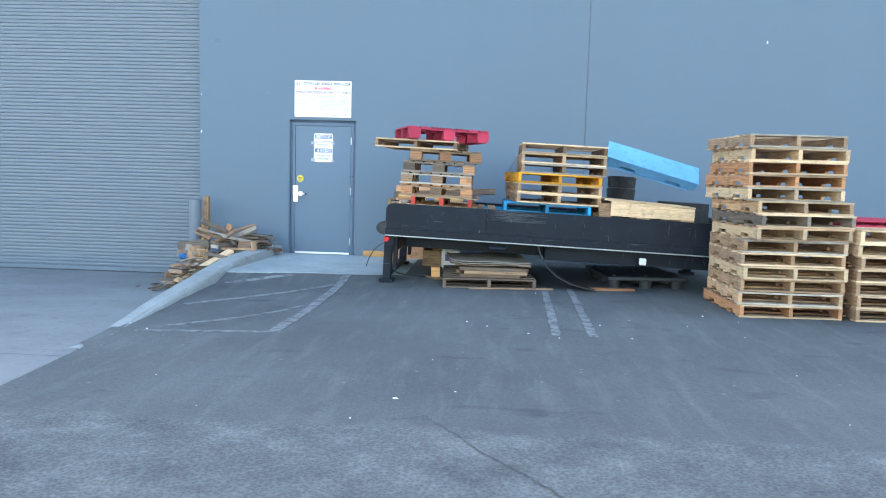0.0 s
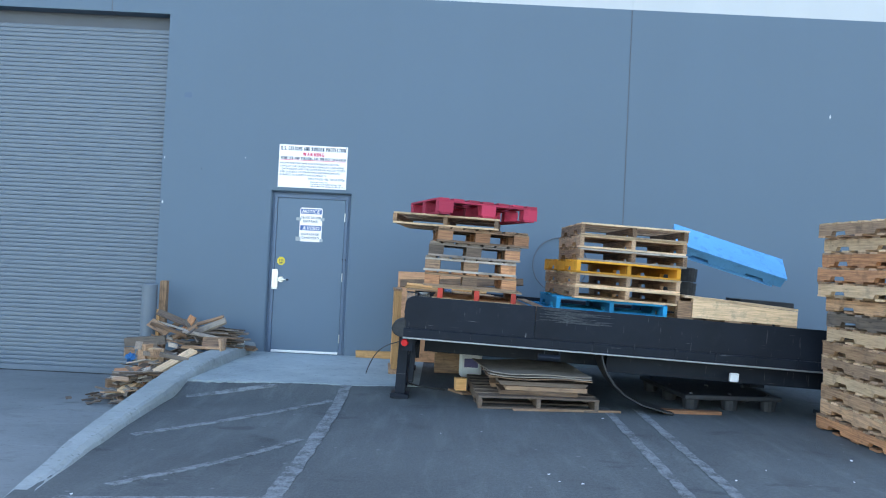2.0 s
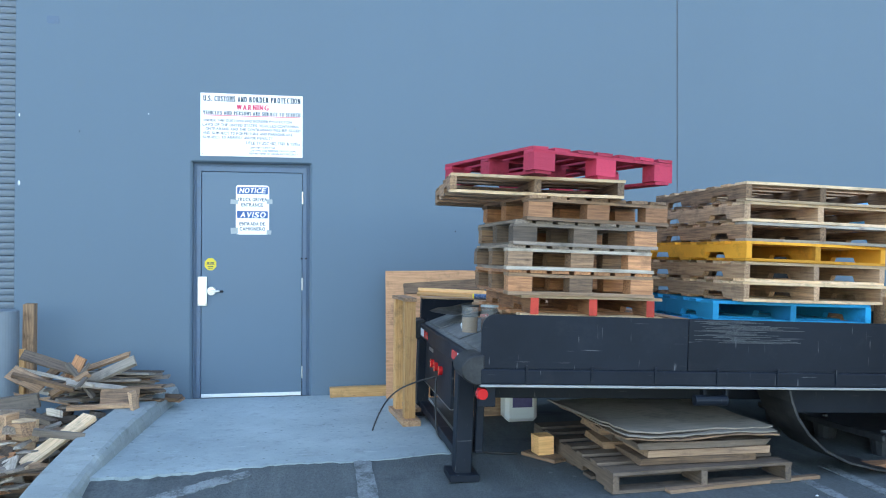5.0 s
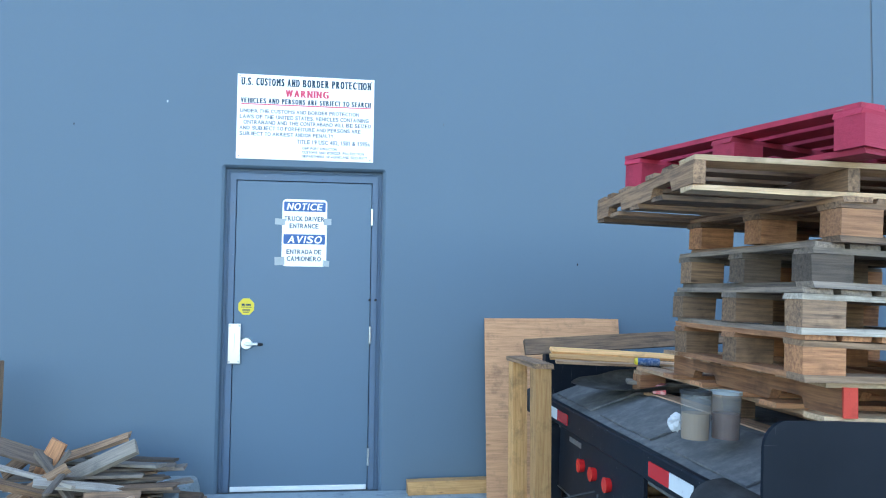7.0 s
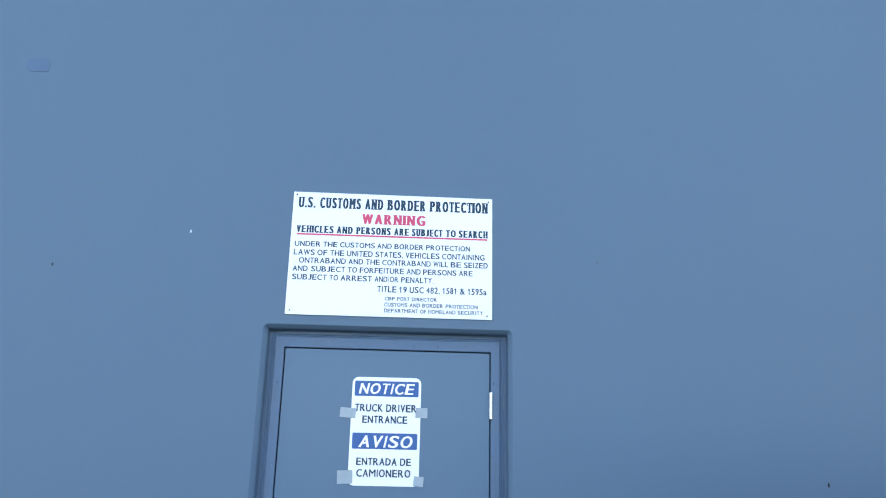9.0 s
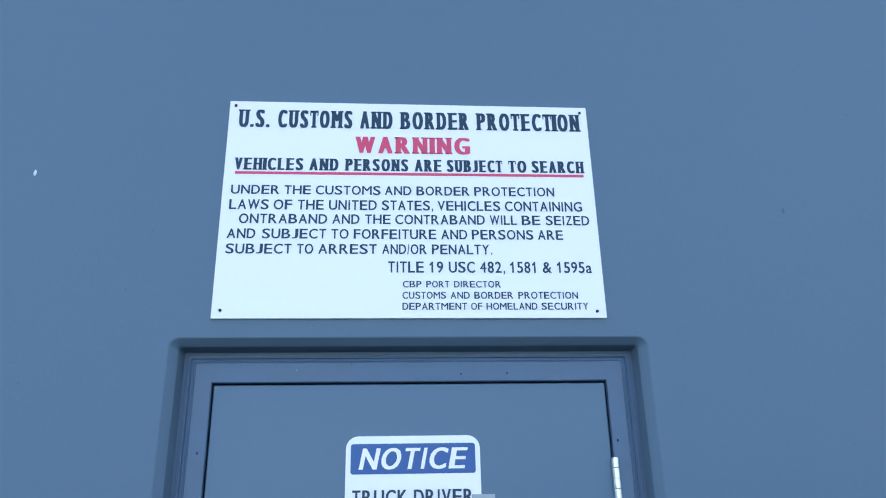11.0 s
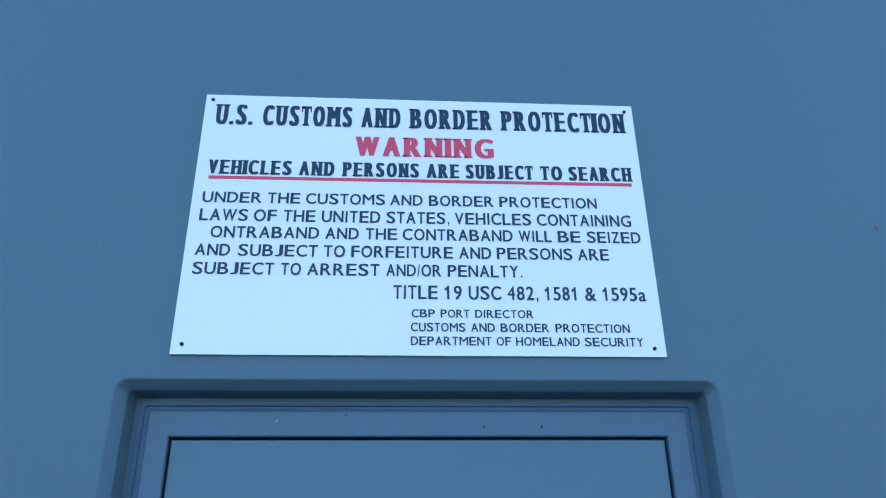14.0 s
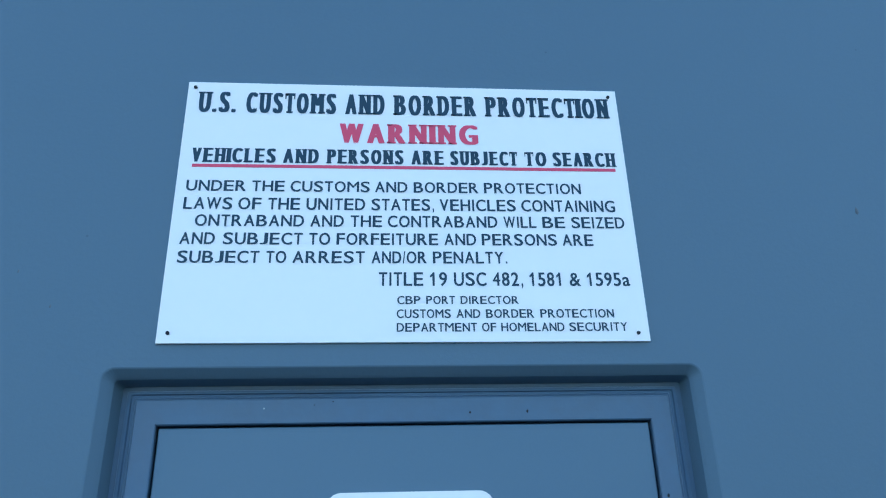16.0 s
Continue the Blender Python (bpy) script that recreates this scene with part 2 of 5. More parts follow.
M_MAT = plain("dusty_deck_mat", (0.115, 0.117, 0.118), 0.75, vary=0.6, scale=5, dust=(0.25, 0.24, 0.225), dust_amount=0.9)
M_SHEET = plain("dusty_grey_sheet", (0.10, 0.092, 0.08), 0.8, vary=0.4, scale=5, dust=(0.26, 0.24, 0.21), dust_amount=0.7)
M_MUD = plain("red_brown_dirt", (0.2, 0.1, 0.07), 0.9, vary=0.4, scale=20)
M_BOTTLE = plain("dark_blue_label", (0.03, 0.08, 0.2), 0.4, vary=0.9, scale=30, dust=(0.7, 0.7, 0.68), dust_amount=0.5)
M_CAN = plain("printed_can", (0.55, 0.06, 0.09), 0.3, 0.3, vary=0.5, scale=20, dust=(0.75, 0.75, 0.76), dust_amount=0.8)
M_EDGE = plain("worn_bare_steel", (0.36, 0.37, 0.38), 0.4, 0.85, vary=0.3, scale=8)
M_STEEL = plain("brushed_steel", (0.68, 0.68, 0.66), 0.32, 0.85, vary=0.12, scale=6)
M_ALU = plain("aluminium_sweep", (0.82, 0.83, 0.82), 0.4, 0.35, vary=0.1, scale=6)
M_SIGN = plain("white_sign_plastic", (0.99, 0.89, 0.83), 0.35, vary=0.03, scale=2, bump=0.03, spread=False)
M_INK = plain("navy_ink", (0.006, 0.033, 0.058), 0.5, vary=0.1)
M_RED_INK = plain("red_ink", (0.74, 0.06, 0.12), 0.5, vary=0.1)
M_BLUE_INK = plain("blue_ink", (0.03, 0.095, 0.27), 0.45, vary=0.1)
M_YELLOW = plain("yellow_sticker", (0.75, 0.56, 0.03), 0.45, vary=0.1)
M_TAPE = plain("cloudy_tape", (0.36, 0.38, 0.38), 0.35, vary=0.3, scale=20)
M_RED = plain("red_reflector", (0.62, 0.02, 0.02), 0.2, vary=0.1)
M_WHITE_TAPE = plain("white_reflector", (0.75, 0.76, 0.76), 0.3, vary=0.1, scale=20)
M_TAN = wood("tan_timber", (0.54, 0.315, 0.165), (0.24, 0.12, 0.06), 0.3)
M_PALE = wood("pale_cream_timber", (0.72, 0.485, 0.28), (0.45, 0.275, 0.14), 0.25)
M_NEW = wood("fresh_timber", (0.74, 0.405, 0.155), (0.54, 0.25, 0.08), 0.05)
M_OLD = wood("weathered_timber", (0.33, 0.185, 0.095), (0.085, 0.045, 0.026), 0.22)
M_SCRAP = wood("bleached_grey_timber", (0.29, 0.21, 0.15), (0.085, 0.058, 0.042), 0.6)
# pale whitish timber tone; the name string also seeds the board shapes
M_WHITENED = wood("sun_bleached_timber", (0.44, 0.37, 0.29), (0.23, 0.18, 0.14), 0.3)
# simply a darker brown timber tone; the name string also seeds board shapes
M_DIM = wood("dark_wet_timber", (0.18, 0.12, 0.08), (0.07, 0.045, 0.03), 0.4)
M_RUST = wood("reddish_timber", (0.52, 0.235, 0.10), (0.23, 0.09, 0.038), 0.12)
M_PINK = wood("red_painted_timber", (0.5, 0.36, 0.22), (0.3, 0.18, 0.1), 0.1, paint=(0.49, 0.035, 0.075), worn=0.25)
M_REDEND = wood("red_end_paint", (0.5, 0.3, 0.18), (0.3, 0.18, 0.1), 0.1, paint=(0.5, 0.05, 0.03), worn=0.2)
M_BLUE = wood("blue_painted_timber", (0.4, 0.36, 0.3), (0.25, 0.2, 0.15), 0.3, paint=(0.006, 0.27, 0.50), worn=0.2)
M_SKY = wood("light_blue_painted_timber", (0.4, 0.4, 0.4), (0.25, 0.25, 0.25), 0.3, paint=(0.12, 0.39, 0.68), worn=0.1)
M_GOLD = wood("yellow_painted_timber", (0.5, 0.36, 0.2), (0.3, 0.2, 0.1), 0.2, paint=(0.68, 0.29, 0.02), worn=0.35)
M_PLY = wood("plywood_face", (0.76, 0.385, 0.185), (0.54, 0.25, 0.115), 0.05)
M_GREYPLY = wood("dusty_grey_plywood", (0.25, 0.2, 0.15), (0.14, 0.11, 0.08), 0.7)
M_CARD = plain("brown_cardboard", (0.36, 0.24, 0.14), 0.85, vary=0.2)
M_WHITE = plain("white_plastic", (0.72, 0.73, 0.72), 0.4, vary=0.1, scale=10)
M_PAPER = plain("white_litter", (0.7, 0.7, 0.7), 0.8, vary=0.2, scale=30)
M_PURPLE = plain("violet_label", (0.09, 0.08, 0.2), 0.5, vary=0.3, scale=30)
M_TARP = plain("blue_tarp", (0.02, 0.13, 0.33), 0.5, vary=0.3, scale=10)


def clear_plastic():
    """Grimy clear plastic: mostly see-through, with a cloudy film."""
    m = Nodes("grimy_clear_plastic")
    m.bsdf.inputs["Base Color"].default_value = (0.30, 0.30, 0.29, 1)
    m.bsdf.inputs["Roughness"].default_value = 0.12
    m.bsdf.inputs["Alpha"].default_value = 0.3
    return m.mat


M_JAR = clear_plastic()


# ---- building helpers ----
def box(bm, x0, y0, z0, x1, y1, z1, bevel=0.0, m=None):
    """A box between two corners, its edges worn round by bevel."""
    size, mid = Vector((x1 - x0, y1 - y0, z1 - z0)), Vector(((x0 + x1) / 2, (y0 + y1) / 2, (z0 + z1) / 2))
    made = bmesh.ops.create_cube(bm, size=1.0, matrix=Matrix.Translation(mid) @ Matrix.Diagonal((*size, 1)))["verts"]
    if bevel:
        edges = list({e for v in made for e in v.link_edges})
        made = bmesh.ops.bevel(bm, geom=edges, offset=bevel, segments=1, affect="EDGES", profile=0.5)["verts"]
    if m is not None:
        bmesh.ops.transform(bm, matrix=m, verts=list({v for v in made}))
    return made


def tube(bm, radius, depth, m, segments=20, radius2=None):
    return bmesh.ops.create_cone(bm, cap_ends=True, segments=segments, radius1=radius, radius2=radius if radius2 is None else radius2, depth=depth, matrix=m)["verts"]


def prism(bm, outline, axis, lo, hi):
    """A flat outline pushed along an axis from lo to hi."""
    def put(a, b, c):
        return {"x": (c, a, b), "y": (a, c, b), "z": (a, b, c)}[axis]
    lower, upper = [bm.verts.new(put(a, b, lo)) for a, b in outline], [bm.verts.new(put(a, b, hi)) for a, b in outline]
    bm.faces.new(lower)
    bm.faces.new(upper[::-1])
    for i in range(len(outline)):
        j = (i + 1) % len(outline)
        bm.faces.new((lower[j], lower[i], upper[i], upper[j]))
    bmesh.ops.recalc_face_normals(bm, faces=bm.faces[:])


def mesh_of(name, bm, material, smooth=False):
    me = bpy.data.meshes.new(name)
    if smooth:
        for f in bm.faces:
            f.smooth = True
    bm.to_mesh(me)
    bm.free()
    me.materials.append(material)
    return me


def part(name, bm, material, parent=None, label="", m=None, smooth=False):
    ob = new(name, bm if isinstance(bm, bpy.types.Mesh) else mesh_of(name, bm, material, smooth))
    if parent is not None:
        ob.parent = parent
    if m is not None:
        ob.matrix_basis = m
    return tagged(ob, label)


def thing(name, m, label, category, group="", kind=""):
    ob = new(name)
    ob.empty_display_size = 0.1
    ob.matrix_basis = m
    return tagged(ob, label, category, group, kind)


def structure(name, bm, material, label, category):
    return tagged(new(name, mesh_of(name, bm, material)), label, category, kind="structure")


BOARDS = {}


def board_mesh(length, width, thick, material, variant=0, wear=0.003):
    """A sawn board along local x, centred, slightly warped and chipped; alike boards share a mesh."""
    key = (round(length, 3), round(width, 3), round(thick, 3), material.name, variant)
    if key not in BOARDS:
        rnd = random.Random(repr(key))
        bm = bmesh.new()
        box(bm, -length / 2, -width / 2, -thick / 2, length / 2, width / 2, thick / 2)
        long = [e for e in bm.edges if abs(e.verts[0].co.x - e.verts[1].co.x) > length * 0.5]
        if length > 0.3:
            bmesh.ops.subdivide_edges(bm, edges=long, cuts=2)
        bow, twist = rnd.uniform(-0.004, 0.004), rnd.uniform(-0.004, 0.004)
        for v in bm.verts:
            u = 2 * v.co.x / length
            v.co.z += bow * (1 - u * u) + twist * u * (1 if v.co.y > 0 else -1) * 0.5
            v.co.y += rnd.uniform(-1, 1) * wear
            v.co.x += rnd.uniform(-1, 1) * wear * (1.5 if abs(u) > 0.9 else 0)
        bmesh.ops.recalc_face_normals(bm, faces=bm.faces[:])
        BOARDS[key] = mesh_of("board", bm, material)
    return BOARDS[key]


def stringer_mesh(length, height, thick, material):
    """A pallet's carrier along local x, with the two notches that fork tines take."""
    key = ("stringer", round(length, 3), round(height, 3), material.name)
    if key not in BOARDS:
        h, n = height / 2, 0.11
        out = [(-length / 2, -h), (-length / 2, h), (length / 2, h), (length / 2, -h)]
        for c in (length * 0.25, -length * 0.25):
            out += [(c + n, -h), (c + n - 0.02, -h + 0.036), (c - n + 0.02, -h + 0.036), (c - n, -h)]
        bm = bmesh.new()
        prism(bm, out, "y", -thick / 2, thick / 2)
        BOARDS[key] = mesh_of("stringer", bm, material)
    return BOARDS[key]


RND = random.Random(5)
LYING_Y = pose(0, 0, 0, 0, 0, 90)


def stringer_pallet(m, mats, label, width=1.016, depth=1.22, height=0.122, group="pallets", ends=None, boards=7, gaps=(), lead=None, inset=0.02):
    """A forklift pallet: three notched stringers along y, deck boards along x above and below. Local origin: middle of its base."""
    top, mid = mats
    t = 0.017
    ob = thing("pallet", m, label, "pallet", group)
    sh = height - 2 * t
    for k, x in enumerate((-width / 2 + inset, 0.0, width / 2 - inset)):
        part("stringer", stringer_mesh(depth, sh, 0.038, mid), None, ob, m=pose(x, 0, t + sh / 2) @ LYING_Y)
        if ends:
            part("stringer_end", board_mesh(0.046, 0.012, sh + 0.001, ends), None, ob, "painted stringer end", m=pose(x, -depth / 2 - 0.004, t + sh / 2))
    for i in range(boards):
        if i in gaps:
            continue
        w = 0.135 if i in (0, boards - 1) else RND.choice((0.085, 0.095, 0.11))
        y = -depth / 2 + 0.068 + i * (depth - 0.136) / (boards - 1)
        part("deck_board", board_mesh(width, w, t, (lead or top) if i == 0 else top, RND.randrange(3)), None, ob,
             m=pose(RND.uniform(-0.006, 0.006), y, height - t / 2 - 0.001, 0, 0, RND.uniform(-0.7, 0.7)))
    for i in range(5):
        y = -depth / 2 + 0.06 + i * (depth - 0.12) / 4
        part("bottom_board", board_mesh(width, 0.11, t, (lead or mid) if i == 0 else mid, RND.randrange(3)), None, ob, m=pose(RND.uniform(-0.006, 0.006), y, t / 2 + 0.001, 0, 0, RND.uniform(-0.6, 0.6)))
    return ob


def block_pallet(m, mats, label, width=1.0, depth=1.1, height=0.142, group="pallets", deck=None, lead=None):
    """A pallet on nine blocks: bottom boards, blocks, cross boards, deck boards. Local origin: middle of its base."""
    top, blocks = mats
    t = 0.018
    ob = thing("pallet", m, label, "pallet", group)
    bh = height - 3 * t
    xs, ys = (-width / 2 + 0.07, 0, width / 2 - 0.07), (-depth / 2 + 0.05, 0, depth / 2 - 0.05)
    for x in xs:
        part("bottom_board", board_mesh(depth, 0.1, t, top, RND.randrange(3)), None, ob, m=pose(x, 0, t / 2) @ LYING_Y)
        for y in ys:
            part("block", board_mesh(0.14, 0.1, bh, RND.choice((blocks, blocks, M_OLD, M_RUST)) if blocks is not M_PINK else blocks, RND.randrange(4), 0.0012), None, ob, m=pose(x + RND.uniform(-0.008, 0.008), y + RND.uniform(-0.008, 0.008), t + bh / 2, 0, 0, RND.uniform(-3, 3)))
    for k, y in enumerate(ys):
        part("cross_board", board_mesh(width, 0.1, t, (lead or top) if k == 0 else top, RND.randrange(3)), None, ob, m=pose(0, y, t + bh + t / 2))
    # lead: the frontmost boards get a timber tone of their own
    if lead:
        part("bottom_board", board_mesh(width + 0.01, 0.09, t + 0.002, lead, RND.randrange(3)), None, ob, "extra front board in the lead timber", m=pose(0, -depth / 2 + 0.03, t / 2))
    n = 7
    for i in range(n):
        x = -width / 2 + 0.055 + i * (width - 0.11) / (n - 1)
        part("deck_board", board_mesh(depth, 0.1, t, deck or top, RND.randrange(3)), None, ob, m=pose(x, RND.uniform(-0.006, 0.006), height - t / 2 + 0.001, 0, 0, RND.uniform(-0.6, 0.6)) @ LYING_Y)
    return ob


ADVANCE = dict(zip("ABCDEFGHIJKLMNOPQRSTUVWXYZ &,./", (72, 72, 72, 72, 67, 61, 78, 72, 28, 56, 72, 61, 83, 72, 78, 67, 78, 72, 67, 61, 72, 67, 94, 67, 67, 61, 28, 72, 28, 28, 28)))
LEFT_STEM, RIGHT_STEM, MID_STEM = set("BDEFHIKLMNPRU"), set("HMNU"), set("TY")
GLYPHS = {}


def glyph(char, weight=0.0):
    """One letter of the built-in font as points and faces, its strokes thickened by weight; the figure one gets a flag."""
    if (char, weight) not in GLYPHS:
        cu = bpy.data.curves.new("glyph", "FONT")
        cu.body, cu.resolution_u, cu.offset = char, 4, weight
        tmp = bpy.data.objects.new("glyph", cu)
        scene.collection.objects.link(tmp)
        me = bpy.data.meshes.new_from_object(tmp.evaluated_get(bpy.context.evaluated_depsgraph_get()))
        bpy.data.objects.remove(tmp)
        pts = np.array([v.co[:2] for v in me.vertices])
        faces = [tuple(f.vertices) for f in me.polygons]
        bpy.data.meshes.remove(me)
        if char == "1":
            x1, z0, z1 = pts[:, 0].max(), pts[:, 1].min(), pts[:, 1].max()
            w, h = pts[:, 0].max() - pts[:, 0].min(), z1 - z0
            pts = np.array([(x1 - w, z0), (x1, z0), (x1, z1), (x1 - w * 0.85, z1), (x1 - w, z1 - 0.08 * h), (x1 - 2.4 * w, z1 - 0.22 * h), (x1 - 2.4 * w, z1 - 0.37 * h), (x1 - w, z1 - 0.25 * h)])
            faces = [(0, 1, 2, 3, 4, 7), (7, 4, 5, 6)]
        GLYPHS[char, weight] = (pts.min(0), pts.max(0), pts, faces)
    return GLYPHS[char, weight]


def lettering(text, x0, x1, z0, z1, y, material, parent, bold=0.0, shear=0.0, slab=False, spans=(), weight=0.0, name="lettering"):
    """A line of print that fills x0 to x1 and z0 to z1 on a plane facing -y; spans: where its words begin and end; slab: fat upright strokes with heavy serifs."""
    base, cap = glyph("H", weight)[0][1], glyph("H", weight)[1][1] - glyph("H", weight)[0][1]
    bm = bmesh.new()
    h = z1 - z0

    def bar(a, b2, c, d):
        bm.faces.new([bm.verts.new((u, y - 0.0003, w)) for u, w in ((a, c), (b2, c), (b2, d), (a, d))])

    def word(chars, a, b2):
        total = sum(ADVANCE.get(ch, 56) for ch in chars) - 10
        at = -5
        for ch in chars:
            adv = ADVANCE.get(ch, 56)
            lo, hi, pts, faces = glyph(ch, 0.0 if ch in "M4" else weight)
            ga, gb = (at + 5) / total, (at + adv - 5) / total
            if ch in ",.":
                ga, gb = (at + 9) / total, (at + adv - 9) / total
            if ch == "1":
                ga, gb = (at + 9) / total, (at + adv - 21) / total
            if ch == "I" and not slab:
                ga, gb = (at + 8) / total, (at + adv - 8) / total
            low, tall = (lo[1], hi[1] - lo[1]) if ch == "J" else (base, cap)
            at += adv
            xa, xb = a + ga * (b2 - a) + bold * h, a + gb * (b2 - a) - bold * h
            if slab:
                xa, xb = xa + 0.012 * h, xb - 0.012 * h
                if ch == "I":
                    xa, xb = (xa + xb) / 2 - 0.06 * h, (xa + xb) / 2 + 0.06 * h
            for k, s in enumerate((0.0, -0.5, 0.5, -1.0, 1.0) if bold else (0.0,)):
                made = []
                for px, py in pts:
                    v = (py - low) / tall
                    u = xa + (px - lo[0]) / (hi[0] - lo[0]) * (xb - xa) + s * bold * h + shear * v * h
                    made.append(bm.verts.new((u, y - 0.0001 * k, z0 + v * h)))
                for f in faces:
                    bm.faces.new([made[q] for q in f])
            if slab:
                t, out = h * 0.085, 0.05 * h
                la, lb = xa - bold * h, xb + bold * h
                w = 2 * bold * h + (0.12 if ch == "M" else 0.19) * (xb - xa)
                if ch == "I":
                    w = lb - la
                if ch == "T":
                    bar(la - out / 2, lb + out / 2, z1 - 1.3 * t, z1)
                    for q in (la - out / 2, lb - out / 2):
                        bar(q, q + out, z1 - 0.3 * h, z1)
                stems = [la] * (ch in LEFT_STEM) + [lb - w] * (ch in RIGHT_STEM) + [(la + lb - w) / 2] * (ch in MID_STEM)
                for q in stems:
                    if ch != "U":
                        bar(q - out, q + w + out, z0, z0 + t)
                    if ch not in MID_STEM:
                        bar(q - out, q + w + out, z1 - t, z1)

    words = text.split(" ")
    if not spans:
        total = sum(ADVANCE.get(ch, 56) for ch in text) - 10
        at, spans = 0.0, []
        for wd in words:
            n = sum(ADVANCE.get(ch, 56) for ch in wd)
            spans.append((x0 + (x1 - x0) * at / total, x0 + (x1 - x0) * (at + n - 10) / total))
            at += n + ADVANCE[" "]
    for wd, (a, b2) in zip(words, spans):
        word(wd, a, b2)
    return part(name, bm, material, parent)


# ---- ground ----
def ease(u):
    u = min(1.0, max(0.0, u))
    return u * u * (3 - 2 * u)


def dip(x, y):
    """The yard sinks a little towards the kerb, beyond the lip of the concrete pad."""
    return -0.1 * ease((2.2 - x) / 2.2) * ease((y + 6.5) / 2.0) * ease((-2.35 - y) / 0.6)


KERB = [(-0.245, -6.95, -0.012), (-0.27, -6.45, -0.008), (-0.36, -6.0, -0.008), (-0.45, -5.5, -0.018), (-0.555, -5.0, -0.03), (-0.65, -4.2, -0.03), (-0.715, -3.2, 0.0), (-0.735, -2.5, 0.05), (-0.71, -1.8, 0.12), (-0.68, -1.0, 0.13), (-0.64, -0.004, 0.13)]


def kerb_at(y):
    """The kerb's foot on the yard side, and the height of its top."""
    if y <= KERB[0][1]:
        return -0.245 + 0.053 * (-6.95 - y), 0.0
    for (xa, ya, ha), (xb, yb, hb) in zip(KERB, KERB[1:]):
        if y <= yb:
            f = (y - ya) / (yb - ya)
            return xa + f * (xb - xa), ha + f * (hb - ha)
    return KERB[-1][0], KERB[-1][2]


def ground_sheet():
    """Asphalt out to the horizon, left open where the concrete truck ramp goes down."""
    bm = bmesh.new()
    for x0, y0, x1, y1 in ((2.0, -7.4, 300, 0.6), (-300, -400, 300, -30), (-300, -30, -9, 0.6), (-300, 0.6, 300, 400)):
        bm.faces.new([bm.verts.new((x, y, 0)) for x, y in ((x0, y0), (x1, y0), (x1, y1), (x0, y1))])
    bm.faces.new([bm.verts.new((x, y, 0)) for x, y in ((kerb_at(-30)[0], -30), (300, -30), (300, -7.4), (kerb_at(-7.4)[0], -7.4))])
    rows = []
    for k in range(81):
        y = -7.4 + 0.1 * k
        left = kerb_at(y)[0] - (0.1 if y > -6.9 else 0.004)
        xs = [left + (2.0 - left) * i / 30 for i in range(31)]
        rows.append([bm.verts.new((x, y, dip(x, y) if i < 30 else 0.0)) for i, x in enumerate(xs)])
    for a, c in zip(rows, rows[1:]):
        for i in range(30):
            bm.faces.new((a[i], a[i + 1], c[i + 1], c[i]))
    for f in bm.faces:
        f.smooth = True
    return structure("ground", bm, M_ASPHALT, "dark worn asphalt yard with oil stains and patches", "ground")


def ramp_height(y):
    u = min(1.0, max(0.0, (y + 7.2) / 7.2))
    return -0.42 * u * u * (3 - 2 * u) * 0.55 - 0.42 * u * 0.45


def apron():
    """The concrete truck ramp, sloping down to the roller door, in slabs with joints."""
    top = thing("apron", pose(0, 0, 0), "light grey concrete truck ramp sloping to the roller door", "ramp", kind="structure")
    xs, ys = (-9.0, -4.55, -0.3), (-30.0, -17.0, -11.0, -7.2, -2.95, 0.32)
    for x0, x1 in zip(xs, xs[1:]):
        for y0, y1 in zip(ys, ys[1:]):
            bm = bmesh.new()
            n = 24
            rows = []
            for i in range(n + 1):
                y = y0 + 0.006 + (y1 - y0 - 0.012) * i / n
                drop = 0.006 if i in (0, n) else 0.0
                edge = x1 if x1 < -1 else kerb_at(y)[0] - (0.1 if y > -6.9 else 0.0)
                rows.append([bm.verts.new((x, y, ramp_height(y) - d)) for x, d in ((x0 + 0.005, 0.006 + drop), (x0 + 0.02, drop), (edge - 0.02, drop), (edge - 0.005, 0.006 + drop))])
            for a, b in zip(rows, rows[1:]):
                for i in range(3):
                    bm.faces.new((a[i], a[i + 1], b[i + 1], b[i]))
            bottom = bmesh.ops.extrude_face_region(bm, geom=bm.faces[:])["geom"]
            bmesh.ops.translate(bm, vec=(0, 0, -0.12), verts=[v for v in bottom if isinstance(v, bmesh.types.BMVert)])
            bmesh.ops.recalc_face_normals(bm, faces=bm.faces[:])
            part("slab", bm, M_APRON, top)
    bm = bmesh.new()
    box(bm, -9, -30, -0.75, -0.3, 0.35, -0.6)
    part("sub_base", bm, M_DARK, top)
    return top


def pad():
    """The concrete pad before the door, with a ragged front edge against the asphalt."""
    bm = bmesh.new()
    rnd = random.Random(3)
    front = []
    for i in range(60):
        x = -0.75 + i * (2.37 / 59)
        y = -2.48 + 0.1 * (x + 0.65) + rnd.uniform(-0.02, 0.02) + 0.02 * math.sin(x * 5)
        front.append((x, y))
    outline = front + [(1.62, -0.005), (-0.75, -0.005)]
    prism(bm, outline, "z", -0.2, 0.006)
    return structure("door_pad", bm, M_PAD, "scuffed pale concrete pad at the foot of the wall", "pavement")


